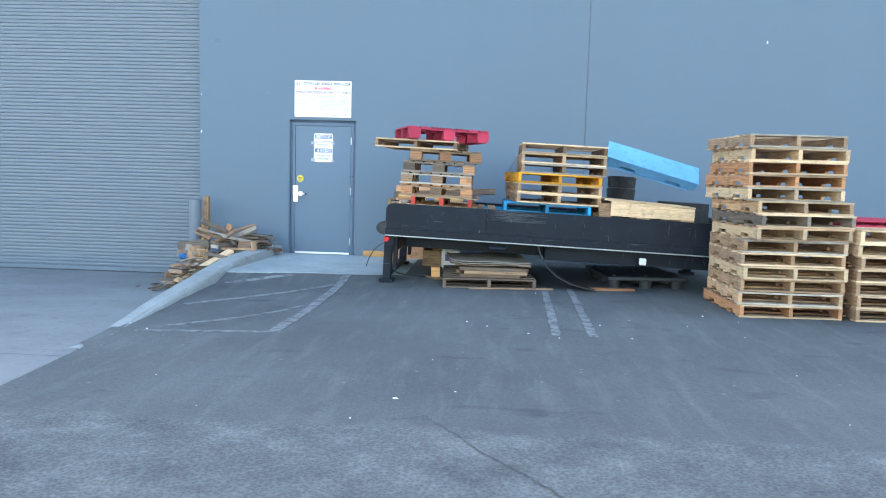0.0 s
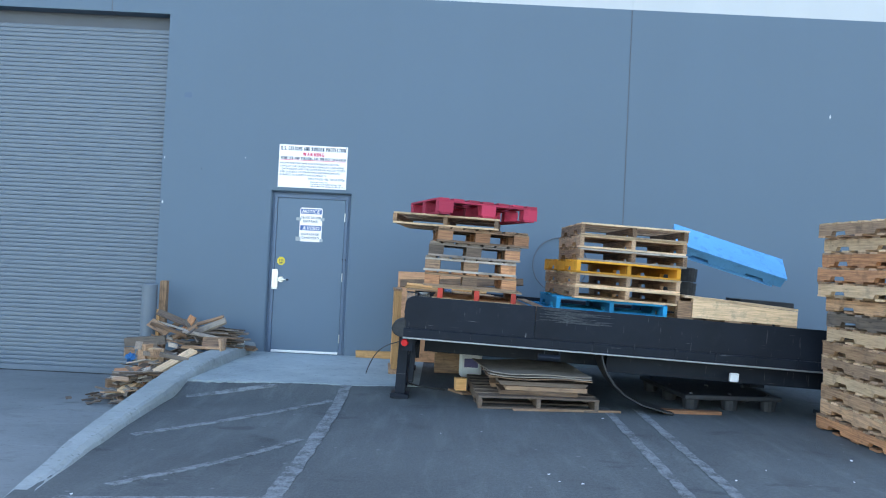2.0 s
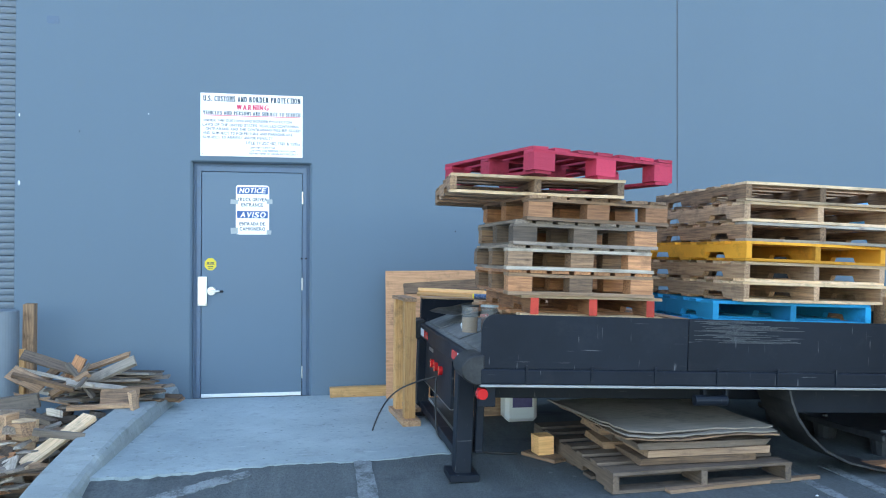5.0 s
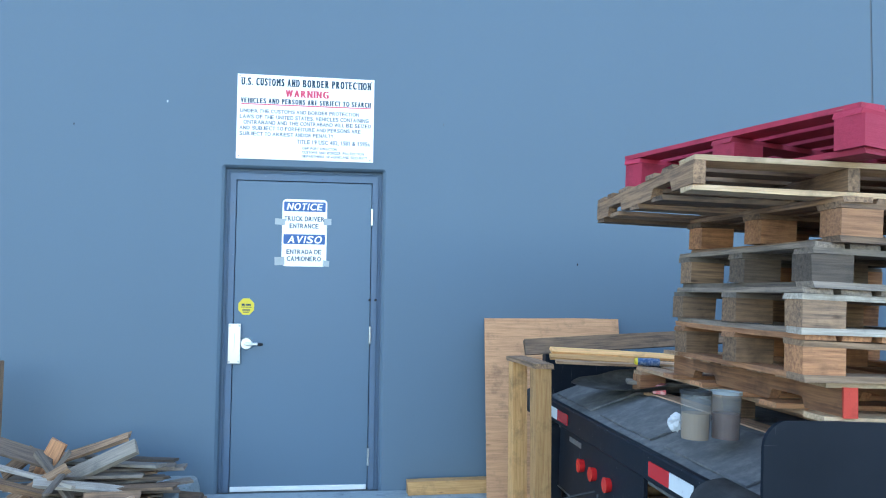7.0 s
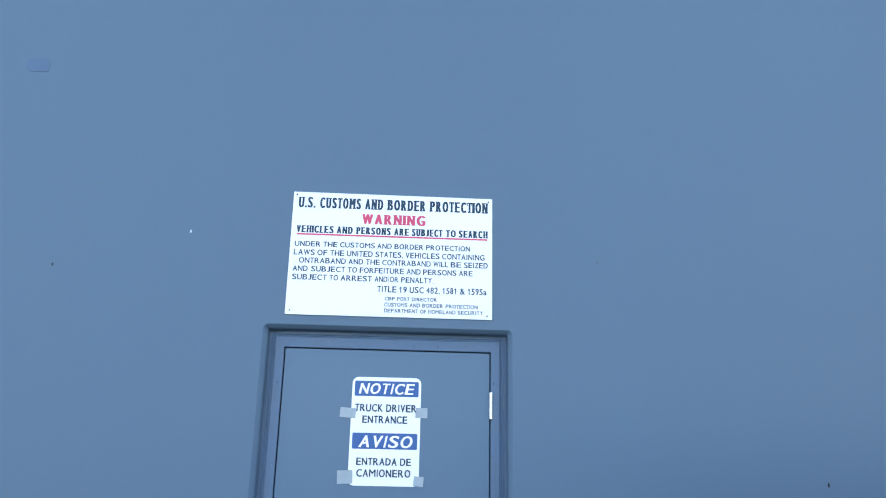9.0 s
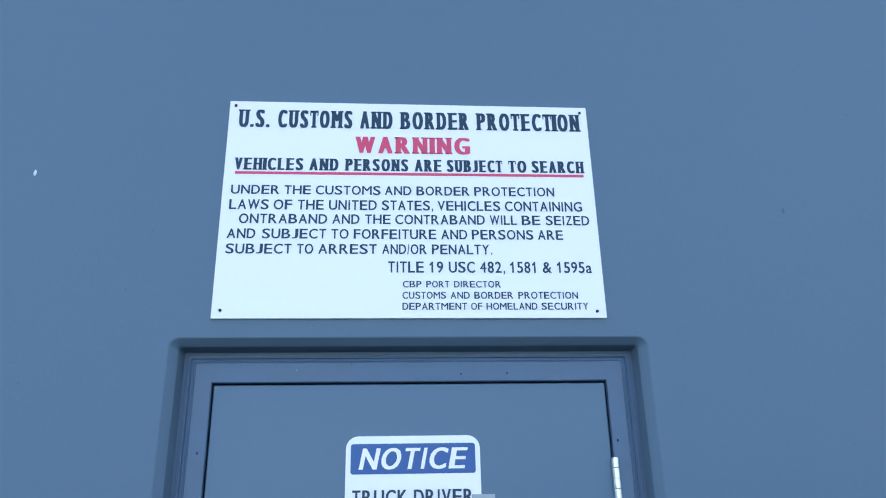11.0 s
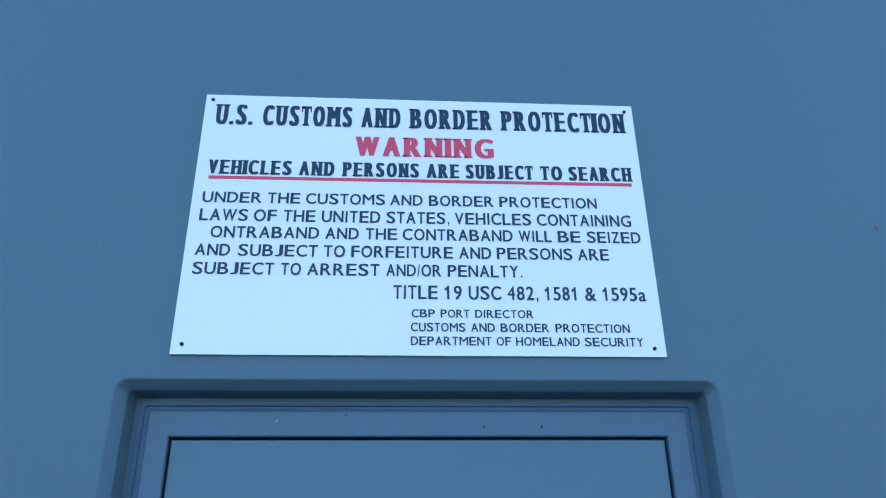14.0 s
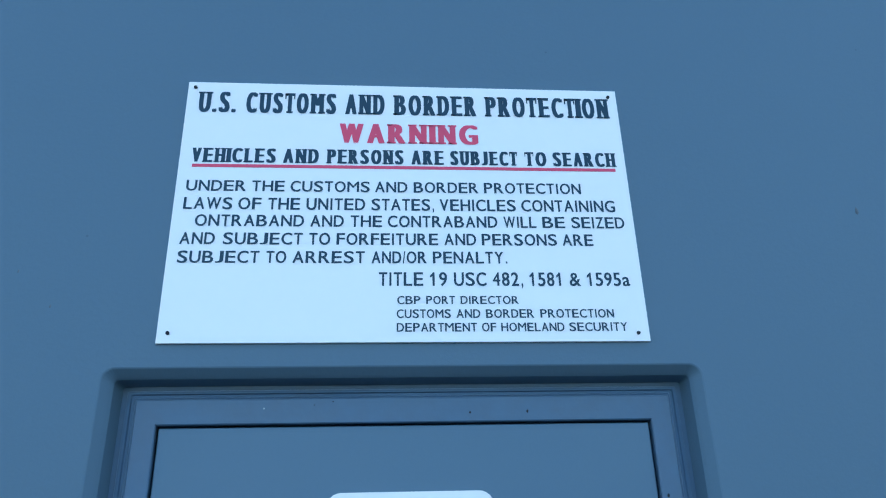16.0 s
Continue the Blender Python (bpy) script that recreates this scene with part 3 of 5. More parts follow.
def kerb():
    """The low concrete kerb between ramp and yard: its top dies into the ground at the outer end."""
    bm = bmesh.new()
    fine = []
    for k in range(88):
        y = KERB[0][1] + (KERB[-1][1] - KERB[0][1]) * k / 87
        fine.append((*kerb_at(y)[:1], y, kerb_at(y)[1]))
    rnd = random.Random(8)
    rows = []
    for x, y, h in fine:
        j = rnd.uniform(-0.006, 0.006)
        w = 0.12 + 0.16 * ease((y + 6.9) / 4.9)
        foot, low = ramp_height(y) - 0.06, dip(x, y)
        section = [(x + 0.015, low - 0.08), (x + 0.012, low), (x + 0.004, (h + low) / 2 + j), (x - 0.012, h - 0.014 + j), (x - 0.035, h + j), (x - w + 0.02, h + j * 0.5), (x - w, h - 0.02), (x - w - 0.01, min(foot, h - 0.03))]
        rows.append([bm.verts.new((a, y, b)) for a, b in section])
    for a, b in zip(rows, rows[1:]):
        for i in range(len(a)):
            k = (i + 1) % len(a)
            bm.faces.new((a[i], a[k], b[k], b[i]))
    bm.faces.new(rows[0])
    bm.faces.new(rows[-1][::-1])
    bmesh.ops.recalc_face_normals(bm, faces=bm.faces[:])
    return structure("kerb", bm, M_KERB, "chipped pale concrete kerb along the truck ramp", "kerb")


def stripes():
    """Worn parking lines; each a thin film of paint."""
    lines = [((0.945, -6.12), (0.875, -2.3), 0.115), ((-0.16, -6.28), (0.89, -6.11), 0.075), ((0.0, -5.97), (0.80, -4.47), 0.085),
             ((-0.476, -4.46), (0.80, -2.87), 0.085), ((-0.606, -2.865), (0.19, -2.47), 0.085), ((3.335, -5.83), (3.43, -2.9), 0.085), ((3.65, -5.85), (3.74, -2.9), 0.085)]
    rnd = random.Random(2)
    for a, b in [(l[0], l[1]) for l in lines]:
        w = [l[2] for l in lines if l[0] == a][0]
        d = (Vector(b) - Vector(a)).normalized()
        nrm, n = Vector((-d.y, d.x)), 40
        bm = bmesh.new()
        left, right = [], []
        for i in range(n + 1):
            p = Vector(a).lerp(Vector(b), i / n)
            for side, s in ((left, 1), (right, -1)):
                q = p + nrm * s * (w / 2 + rnd.uniform(-0.012, 0.004))
                side.append(bm.verts.new((q.x, q.y, dip(q.x, q.y) + 0.0055)))
        for i in range(n):
            bm.faces.new((left[i], right[i], right[i + 1], left[i + 1]))
        ex = bmesh.ops.extrude_face_region(bm, geom=bm.faces[:])["geom"]
        bmesh.ops.translate(bm, vec=(0, 0, -0.006), verts=[v for v in ex if isinstance(v, bmesh.types.BMVert)])
        bmesh.ops.recalc_face_normals(bm, faces=bm.faces[:])
        structure("parking_line", bm, M_STRIPE, "worn grey-white painted parking line on asphalt", "road marking")


def cracks():
    """Tar-dark seams where the newer asphalt meets the old."""
    rnd = random.Random(14)
    for line in ([(2.40, -8.2), (2.55, -8.42), (2.72, -8.72), (2.9, -8.95), (3.08, -9.21), (3.2, -9.5)], [(2.2, -8.29), (2.3, -8.27), (2.42, -8.2)]):
        pts = []
        for a, c in zip(line, line[1:]):
            pts += [Vector(a).lerp(Vector(c), k / 12) + Vector((rnd.uniform(-1, 1), rnd.uniform(-1, 1))) * 0.012 for k in range(12)]
        bm = bmesh.new()
        sides = []
        for k, q in enumerate(pts):
            d = (pts[min(k + 1, len(pts) - 1)] - pts[max(k - 1, 0)]).normalized()
            w = 0.002 + rnd.random() * 0.004
            sides.append([bm.verts.new((q.x - d.y * w * s, q.y + d.x * w * s, 0.004)) for s in (1, -1)])
        for a, c in zip(sides, sides[1:]):
            bm.faces.new((a[0], a[1], c[1], c[0]))
        structure("asphalt_seam", bm, M_CRACK, "dark ragged seam in the asphalt", "crack")


ground_sheet()
cracks()
apron()
pad()
kerb()
stripes()

# ---- building ----
DOOR_W, DOOR_TOP = 0.515, 2.140
ROLL_X0, ROLL_X1, ROLL_Z0, ROLL_Z1 = -6.3, -2.03, -0.42, 4.49
# TOP is out of view, raised so the wall's shadow covers the yard
BAND, TOP = 4.85, 9.0


def building():
    south = thing("wall_south", pose(0, 0, 0), "blue-grey painted tilt-up concrete warehouse wall", "wall", kind="structure")

    def panel(name, x0, z0, x1, z1, mat=M_WALL, y0=0.0):
        bm = bmesh.new()
        box(bm, x0, y0, z0, x1, 0.25, z1)
        part(name, bm, mat, south)
    # panels between the joints; each side of the openings
    g = 0.008
    panel("wall_panel", ROLL_X1, -0.6, -0.552, BAND)
    panel("wall_panel", -0.552, 2.184, 0.552, BAND)
    panel("wall_panel", 0.552, -0.1, 4.2 - g, BAND)
    panel("wall_panel", 4.2 + g, -0.1, 11.2 - g, BAND)
    panel("wall_panel", 11.2 + g, -0.1, 30.0, BAND)
    panel("wall_panel", ROLL_X0, ROLL_Z1, -2.82 - g, BAND)
    panel("wall_panel", -2.82 + g, ROLL_Z1, ROLL_X1, BAND)
    panel("wall_panel", -30.0, -0.6, ROLL_X0, BAND)
    for x0, x1 in ((-30, -2.82 - g), (-2.82 + g, 4.2 - g), (4.2 + g, 11.2 - g), (11.2 + g, 30)):
        panel("white_band_panel", x0, BAND, x1, TOP, M_WHITE_WALL, 0.0)
    for x in (-2.82, 4.2, 11.2):
        bm = bmesh.new()
        box(bm, x - g, 0.005, ROLL_Z1 if x < 0 else -0.1, x + g, 0.24, BAND)
        part("joint_sealant", bm, M_SEAL, south)
        bm = bmesh.new()
        box(bm, x - g, 0.005, BAND, x + g, 0.24, TOP)
        part("joint_sealant", bm, M_WHITE_WALL, south)
    # the chamfered reveal round the door, its upper corners rounded, and the caulk ridges inside it
    def ring(bm, inset, depth, radius):
        x, z, r, pts = 0.552 - inset, 2.184 - inset * 0.87, max(radius, 0.001), [(-0.552 + inset, -0.1)]
        pts += [(-x + r - r * math.cos(radians(15 * q)), z - r + r * math.sin(radians(15 * q))) for q in range(7)]
        pts += [(x - r + r * math.sin(radians(15 * q)), z - r + r * math.cos(radians(15 * q))) for q in range(7)] + [(x, -0.1)]
        return [bm.verts.new((u, depth, w)) for u, w in pts]

    def sweep(name, profile, mat, label):
        bm = bmesh.new()
        rings = [ring(bm, *row) for row in profile]
        for near, far in zip(rings, rings[1:]):
            for q in range(len(near) - 1):
                bm.faces.new((near[q], near[q + 1], far[q + 1], far[q]))
        if name == "reveal":
            for q0, sx in ((1, -1), (8, 1)):
                corner = bm.verts.new((0.552 * sx, 0.0, 2.184))
                for q in range(q0, q0 + 6):
                    bm.faces.new((rings[0][q], rings[0][q + 1], corner))
        bmesh.ops.recalc_face_normals(bm, faces=bm.faces[:])
        part(name, bm, mat, south, label)
    sweep("reveal", [(0.0, 0.0, 0.024), (0.003, 0.0012, 0.022), (0.016, 0.0155, 0.012), (0.020, 0.021, 0.008), (0.024, 0.064, 0.004), (0.026, 0.25, 0.004)], M_WALL, "")
    sweep("caulk", [(0.0235, 0.063, 0.004), (0.033, 0.063, 0.004), (0.035, 0.058, 0.004), (0.041, 0.057, 0.004), (0.043, 0.061, 0.004), (0.048, 0.060, 0.003), (0.050, 0.056, 0.003), (0.056, 0.058, 0.002)], M_FRAME, "painted caulk ridges round the frame")
    # the rest of the warehouse, unseen: an added closed box, dark inside
    for name, b, mat in (("wall_north", (-30, 40, -0.6, 30, 40.25, TOP), M_WHITE_WALL), ("wall_west", (-30.25, 0, -0.6, -30, 40.25, TOP), M_WHITE_WALL),
                         ("wall_east", (30, 0, -0.1, 30.25, 40.25, TOP), M_WHITE_WALL), ("ceiling", (-30, 0.25, TOP - 0.3, 30, 40, TOP - 0.05), M_WHITE_WALL)):
        bm = bmesh.new()
        box(bm, *b)
        structure(name, bm, mat, "unseen plain painted concrete shell added to close the warehouse", "ceiling" if name == "ceiling" else "wall")
    # near-black sheet in place of the unlit interior
    bm = bmesh.new()
    box(bm, -30, 0.45, -0.65, 30, 0.55, TOP - 0.3)
    structure("wall_inner", bm, M_DARK, "dark sheet standing in for the unlit interior behind the doors", "wall")


def roller_door():
    door = thing("roller_door", pose((ROLL_X0 + ROLL_X1) / 2, 0.13, ROLL_Z0), "closed grey steel roller door with narrow slats", "roller door", kind="structure")
    w, pitch = ROLL_X1 - ROLL_X0 - 0.05, 0.0587
    bm = bmesh.new()
    out = [(0.02, 0.0), (-0.001, 0.001), (-0.0035, 0.006), (-0.006, 0.022), (-0.006, 0.036), (-0.004, 0.050), (-0.002, 0.0545), (0.004, 0.0568), (0.02, 0.0570)]
    prism(bm, out, "x", -w / 2, w / 2)
    me = mesh_of("slat", bm, M_ROLL)
    for i in range(79):
        part("slat", me, None, door, m=pose(0, 0, 0.085 + i * pitch))
    bm = bmesh.new()
    box(bm, -w / 2, -0.022, 0.012, w / 2, 0.02, 0.083, 0.004)
    part("bottom_bar", bm, M_ROLL, door, "steel bottom bar")
    bm = bmesh.new()
    box(bm, -w / 2, -0.012, 0.0, w / 2, 0.012, 0.012)
    part("bottom_seal", bm, M_RUBBER, door, "black rubber seal")
    for s in (-1, 1):
        bm = bmesh.new()
        x = s * (w / 2 + 0.01)
        box(bm, x - 0.018, -0.05, 0, x + 0.018, 0.05, ROLL_Z1 - ROLL_Z0, 0.003)
        part("guide_rail", bm, M_FRAME, door)
    bm = bmesh.new()
    box(bm, -w / 2 - 0.02, 0.06, 4.735, w / 2 + 0.02, 0.1, ROLL_Z1 - ROLL_Z0)
    part("hood", bm, M_SEAL, door, "shaded hood over the slats")


def entrance_door():
    door = thing("door_1", pose(0, 0.06, 0), "closed blue-grey steel entrance door in a steel frame", "door", kind="structure")
    bm = bmesh.new()
    box(bm, -0.455, 0.0, 0.012, 0.455, 0.045, 2.086, 0.002)
    leaf = part("leaf", bm, M_DOOR, door)
    bm = bmesh.new()
    outline = [(-0.499, 0.0), (-0.499, 2.137), (0.499, 2.137), (0.499, 0.0), (0.459, 0.0), (0.459, 2.090), (-0.459, 2.090), (-0.459, 0.0)]
    prism(bm, outline, "y", -0.008, 0.09)
    bmesh.ops.bevel(bm, geom=[e for e in bm.edges if all(v.co.y < 0 for v in e.verts)], offset=0.002, segments=1, affect="EDGES")
    frame_part = part("door_frame", bm, M_FRAME, door, "painted steel frame with chipped spots")
    rnd = random.Random(4)
    for k in range(14):
        x, z = (rnd.choice((-1, 1)) * rnd.uniform(0.465, 0.494), rnd.uniform(0.3, 2.08)) if k < 9 else (rnd.uniform(-0.45, 0.45), rnd.uniform(2.098, 2.13))
        bm = bmesh.new()
        bmesh.ops.create_icosphere(bm, subdivisions=1, radius=rnd.uniform(0.0012, 0.003), matrix=Matrix.Translation((x, -0.008, z)) @ Matrix.Diagonal((1, 0.25, rnd.uniform(0.8, 1.6), 1)))
        part("chip", bm, M_DARK if k % 4 else M_TAPE, frame_part)
    # dark sheet behind the whole leaf, giving its gaps their shade by colour
    bm = bmesh.new()
    box(bm, -0.518, 0.046, 0.0, 0.518, 0.12, 2.144)
    part("door_stop", bm, M_DARK, door)
    bm = bmesh.new()
    box(bm, -0.452, -0.012, 0.004, 0.448, 0.0, 0.036, 0.002)
    for x in (-0.4, -0.2, 0.0, 0.2, 0.4):
        tube(bm, 0.004, 0.003, pose(x, -0.0135, 0.02, 90), 8)
    part("door_sweep", bm, M_ALU, door, "bright aluminium sweep")
    for z in (0.22, 1.045, 1.855):
        bm = bmesh.new()
        for k in range(5):
            tube(bm, 0.008, 0.0215, pose(0.459, -0.012, z - 0.046 + k * 0.023), 10)
        box(bm, 0.452, -0.008, z - 0.057, 0.466, -0.002, z + 0.057)
        part("hinge", bm, M_STEEL, door, "bare steel butt hinge")
    # latch guard, escutcheon and lever
    bm = bmesh.new()
    box(bm, -0.486, -0.022, 0.85, -0.404, -0.014, 1.118, 0.003)
    guard = part("latch_guard", bm, M_STEEL, door, "steel latch guard plate")
    for x in (-0.475, -0.415):
        for z in (0.865, 1.103):
            bm = bmesh.new()
            tube(bm, 0.006, 0.004, pose(x, -0.0238, z, 90), 10)
            part("screw", bm, M_EDGE, guard)
    bm = bmesh.new()
    prism(bm, [(-0.482, 0.93), (-0.448, 0.93), (-0.444, 0.94), (-0.444, 1.05), (-0.448, 1.06), (-0.482, 1.06)], "y", -0.03, -0.0222)
    part("cover", bm, M_STEEL, guard)
    bm = bmesh.new()
    tube(bm, 0.041, 0.02, pose(-0.365, -0.011, 0.985, 90), 28, 0.036)
    rose = part("rose", bm, M_STEEL, door, "round lever rose", smooth=False)
    bm = bmesh.new()
    tube(bm, 0.011, 0.05, pose(-0.365, -0.045, 0.985, 90), 14)
    box(bm, -0.375, -0.075, 0.975, -0.285, -0.058, 0.995, 0.006)
    part("lever", bm, M_STEEL, rose)
    bm = bmesh.new()
    box(bm, -0.288, -0.072, 0.972, -0.252, -0.052, 0.992, 0.006)
    part("lever_end", bm, M_DARK, rose)
    # a small closer bracket mark half-way up
    for x in (0.452, 0.492):
        bm = bmesh.new()
        bmesh.ops.create_uvsphere(bm, u_segments=8, v_segments=6, radius=0.009, matrix=pose(x, -0.016, 1.285))
        part("bolt_head", bm, M_DARK, door)
    # octagonal sticker
    bm = bmesh.new()
    prism(bm, [(-0.375 + 0.056 * math.cos(radians(22.5 + 45 * i)), 1.232 + 0.060 * math.sin(radians(22.5 + 45 * i))) for i in range(8)], "y", -0.002, 0.0)
    st = part("sticker", bm, M_YELLOW, door, "yellow octagonal sticker")
    for x0, x1, z0, z1 in ((-0.405, -0.385, 1.236, 1.252), (-0.377, -0.345, 1.238, 1.25), (-0.41, -0.34, 1.226, 1.230), (-0.4, -0.35, 1.205, 1.213), (-0.395, -0.355, 1.192, 1.198)):
        bm = bmesh.new()
        box(bm, x0, -0.0026, z0, x1, -0.0018, z1)
        part("print_bar", bm, M_INK, st)
    return door


def round_rect(x0, z0, x1, z1, r, n=6):
    out = []
    for cx, cz, a in ((x1 - r, z1 - r, 0), (x0 + r, z1 - r, 90), (x0 + r, z0 + r, 180), (x1 - r, z0 + r, 270)):
        out += [(cx + r * math.cos(radians(a + 90 * i / n)), cz + r * math.sin(radians(a + 90 * i / n))) for i in range(n + 1)]
    return out


def warning_sign():
    sign = thing("warning_sign", pose(-0.001, -0.0005, 0), "white plastic warning sign with navy and red print", "sign")
    bm = bmesh.new()
    prism(bm, [(-0.460, 2.226), (0.459, 2.226), (0.459, 2.800), (-0.461, 2.803)], "y", -0.006, 0.0)
    part("panel", bm, M_SIGN, sign)
    y = -0.0066
    L = [("U.S. CUSTOMS AND BORDER PROTECTION", -0.436, 0.438, 2.728, 2.778, M_INK), ("WARNING", -0.142, 0.150, 2.657, 2.704, M_RED_INK),
         ("VEHICLES AND PERSONS ARE SUBJECT TO SEARCH", -0.437, 0.438, 2.607, 2.640, M_INK), ("UNDER THE CUSTOMS AND BORDER PROTECTION", -0.440, 0.357, 2.541, 2.565, M_INK),
         ("LAWS OF THE UNITED STATES, VEHICLES CONTAINING", -0.441, 0.424, 2.500, 2.526, M_INK), ("ONTRABAND AND THE CONTRABAND WILL BE SEIZED", -0.415, 0.439, 2.463, 2.488, M_INK),
         ("AND SUBJECT TO FORFEITURE AND PERSONS ARE", -0.440, 0.370, 2.424, 2.449, M_INK), ("SUBJECT TO ARREST AND/OR PENALTY.", -0.440, 0.195, 2.385, 2.410, M_INK),
         ("TITLE 19 USC 482, 1581 & 1595a", -0.057, 0.434, 2.338, 2.366, M_INK), ("CBP PORT DIRECTOR", -0.022, 0.211, 2.301, 2.317, M_INK),
         ("CUSTOMS AND BORDER PROTECTION", -0.023, 0.394, 2.273, 2.290, M_INK), ("DEPARTMENT OF HOMELAND SECURITY", -0.023, 0.417, 2.246, 2.263, M_INK)]
    # where the words of each line begin and end, in one unit for the whole sign
    words = {0: [(393, 456), (473, 628), (643, 712), (728, 873), (889, 1110)], 2: [(378, 522), (534, 596), (610, 744), (757, 815), (826, 946), (960, 999), (1010, 1124)],
             3: [(368, 470), (480, 536), (546, 684), (693, 750), (761, 876), (886, 1061)], 4: [(363, 446), (456, 495), (507, 562), (573, 675), (686, 797), (806, 942), (952, 1122)],
             5: [(381, 568), (579, 637), (649, 704), (714, 909), (920, 979), (990, 1031), (1043, 1140)]}
    words[6] = [(355, 415), (429, 566), (577, 614), (625, 804), (815, 872), (882, 1018), (1028, 1084)]
    words[7] = [(350, 491), (503, 538), (549, 676), (688, 786), (797, 932)]
    words[8] = [(705, 782), (793, 824), (836, 893), (904, 959), (969, 1030), (1041, 1061), (1072, 1150)]
    words[9], words[10], words[11] = [(736, 777), (787, 838), (848, 952)], [(735, 830), (840, 882), (892, 978), (989, 1122)], [(736, 877), (886, 911), (920, 1033), (1042, 1147)]
    for k, (text, x0, x1, z0, z1, mat) in enumerate(L):
        spans = ()
        if k in words:
            raw = words[k]
            f = (x1 - x0) / (raw[-1][1] - raw[0][0])
            spans = [(x0 + (a - raw[0][0]) * f, x0 + (c - raw[0][0]) * f) for a, c in raw]
        lettering(text, x0, x1, z0, z1, y, mat, sign, (0.06, 0.085, 0.075)[k] if k < 3 else 0.016, slab=k < 3, spans=spans, weight=0.0 if k < 3 else 0.006)
    bm = bmesh.new()
    box(bm, -0.434, -0.0068, 2.5955, 0.436, -0.0058, 2.6025)
    part("red_rule", bm, M_RED_INK, sign)
    for x, z in ((-0.446, 2.789), (0.441, 2.783), (-0.440, 2.245), (0.437, 2.242)):
        bm = bmesh.new()
        tube(bm, 0.0035, 0.004, pose(x, -0.0072, z, 90), 10)
        part("screw", bm, M_DARK, sign, "dark screw head")


def notice_sign():
    sign = thing("notice_sign", pose(0, 0.06, 0), "white notice placard with blue headings taped to the door", "sign")
    bm = bmesh.new()
    prism(bm, round_rect(-0.150, 1.508, 0.152, 1.967, 0.028), "y", -0.004, -0.0005)
    part("panel", bm, M_SIGN, sign)
    for z0, z1 in ((1.884, 1.950), (1.660, 1.727)):
        bm = bmesh.new()
        prism(bm, round_rect(-0.139, z0, 0.141, z1, 0.006), "y", -0.0048, -0.003)
        part("heading_field", bm, M_BLUE_INK, sign)
    for text, x0, x1, z0, z1, mat, sh in (("NOTICE", -0.121, 0.116, 1.894, 1.940, M_SIGN, 0.25), ("TRUCK DRIVER", -0.134, 0.134, 1.818, 1.850, M_INK, 0),
                                                ("ENTRANCE", -0.100, 0.095, 1.769, 1.800, M_INK, 0), ("AVISO", -0.112, 0.116, 1.667, 1.716, M_SIGN, 0.25),
                                                ("ENTRADA DE", -0.117, 0.117, 1.593, 1.623, M_INK, 0), ("CAMIONERO", -0.114, 0.116, 1.545, 1.576, M_INK, 0)):
        lettering(text, x0, x1, z0, z1, -0.0055, mat, sign, 0.035 if mat is M_SIGN else 0.022, sh * 0.8, weight=0.008)
    for x0, x1, z0, z1, a in ((-0.198, -0.13, 1.79, 1.832, 4), (-0.195, -0.13, 1.515, 1.57, -3), (0.13, 0.182, 1.795, 1.838, 0), (0.13, 0.172, 1.51, 1.55, 5)):
        bm = bmesh.new()
        box(bm, x0, -0.0052, z0, x1, -0.0042, z1)
        bmesh.ops.rotate(bm, verts=bm.verts[:], cent=((x0 + x1) / 2, 0, (z0 + z1) / 2), matrix=Matrix.Rotation(radians(a), 3, "Y"))
        part("tape", bm, M_TAPE, sign, "piece of clear tape")


building()
roller_door()
entrance_door()
warning_sign()
notice_sign()


def wall_marks():
    """Patched hole, anchor stubs and chips on the wall."""
    bm = bmesh.new()
    prism(bm, round_rect(-1.78, 3.37, -1.672, 3.44, 0.018), "y", -0.0025, 0.0)
    tagged(new("wall_patch", mesh_of("wall_patch", bm, M_FRAME)), "small grey filled patch on the painted wall", "patch")
    for x, z, r, mat in ((6.927, 3.527, 0.022, M_PAPER), (-0.913, 2.595, 0.007, M_PAPER), (-2.0, 1.95, 0.02, M_PAPER), (-2.0, 2.55, 0.012, M_PAPER), (0.945, 2.511, 0.007, M_SEAL), (1.91, 1.55, 0.009, M_DARK), (-1.5, 2.42, 0.007, M_DARK), (-0.73, 2.37, 0.003, M_SEAL), (-0.66, 2.3, 0.003, M_SEAL)):
        bm = bmesh.new()
        bmesh.ops.create_icosphere(bm, subdivisions=1, radius=r, matrix=Matrix.Translation((x, 0.0, z)) @ Matrix.Diagonal((0.6, 0.3, 1.3, 1)))
        tagged(new("paint_chip", mesh_of("paint_chip", bm, mat)), "tiny chip in the wall paint", "chip", "paint chips")


wall_marks()

# ---- loading platform ----
TIP = 2.0
BED = Matrix.Translation((1.45, 0, 0.0)) @ pose(0, 0, 0, 0, TIP, 0)


def bed_z(x):
    return 0.845 - math.tan(radians(TIP)) * (x - 1.45)


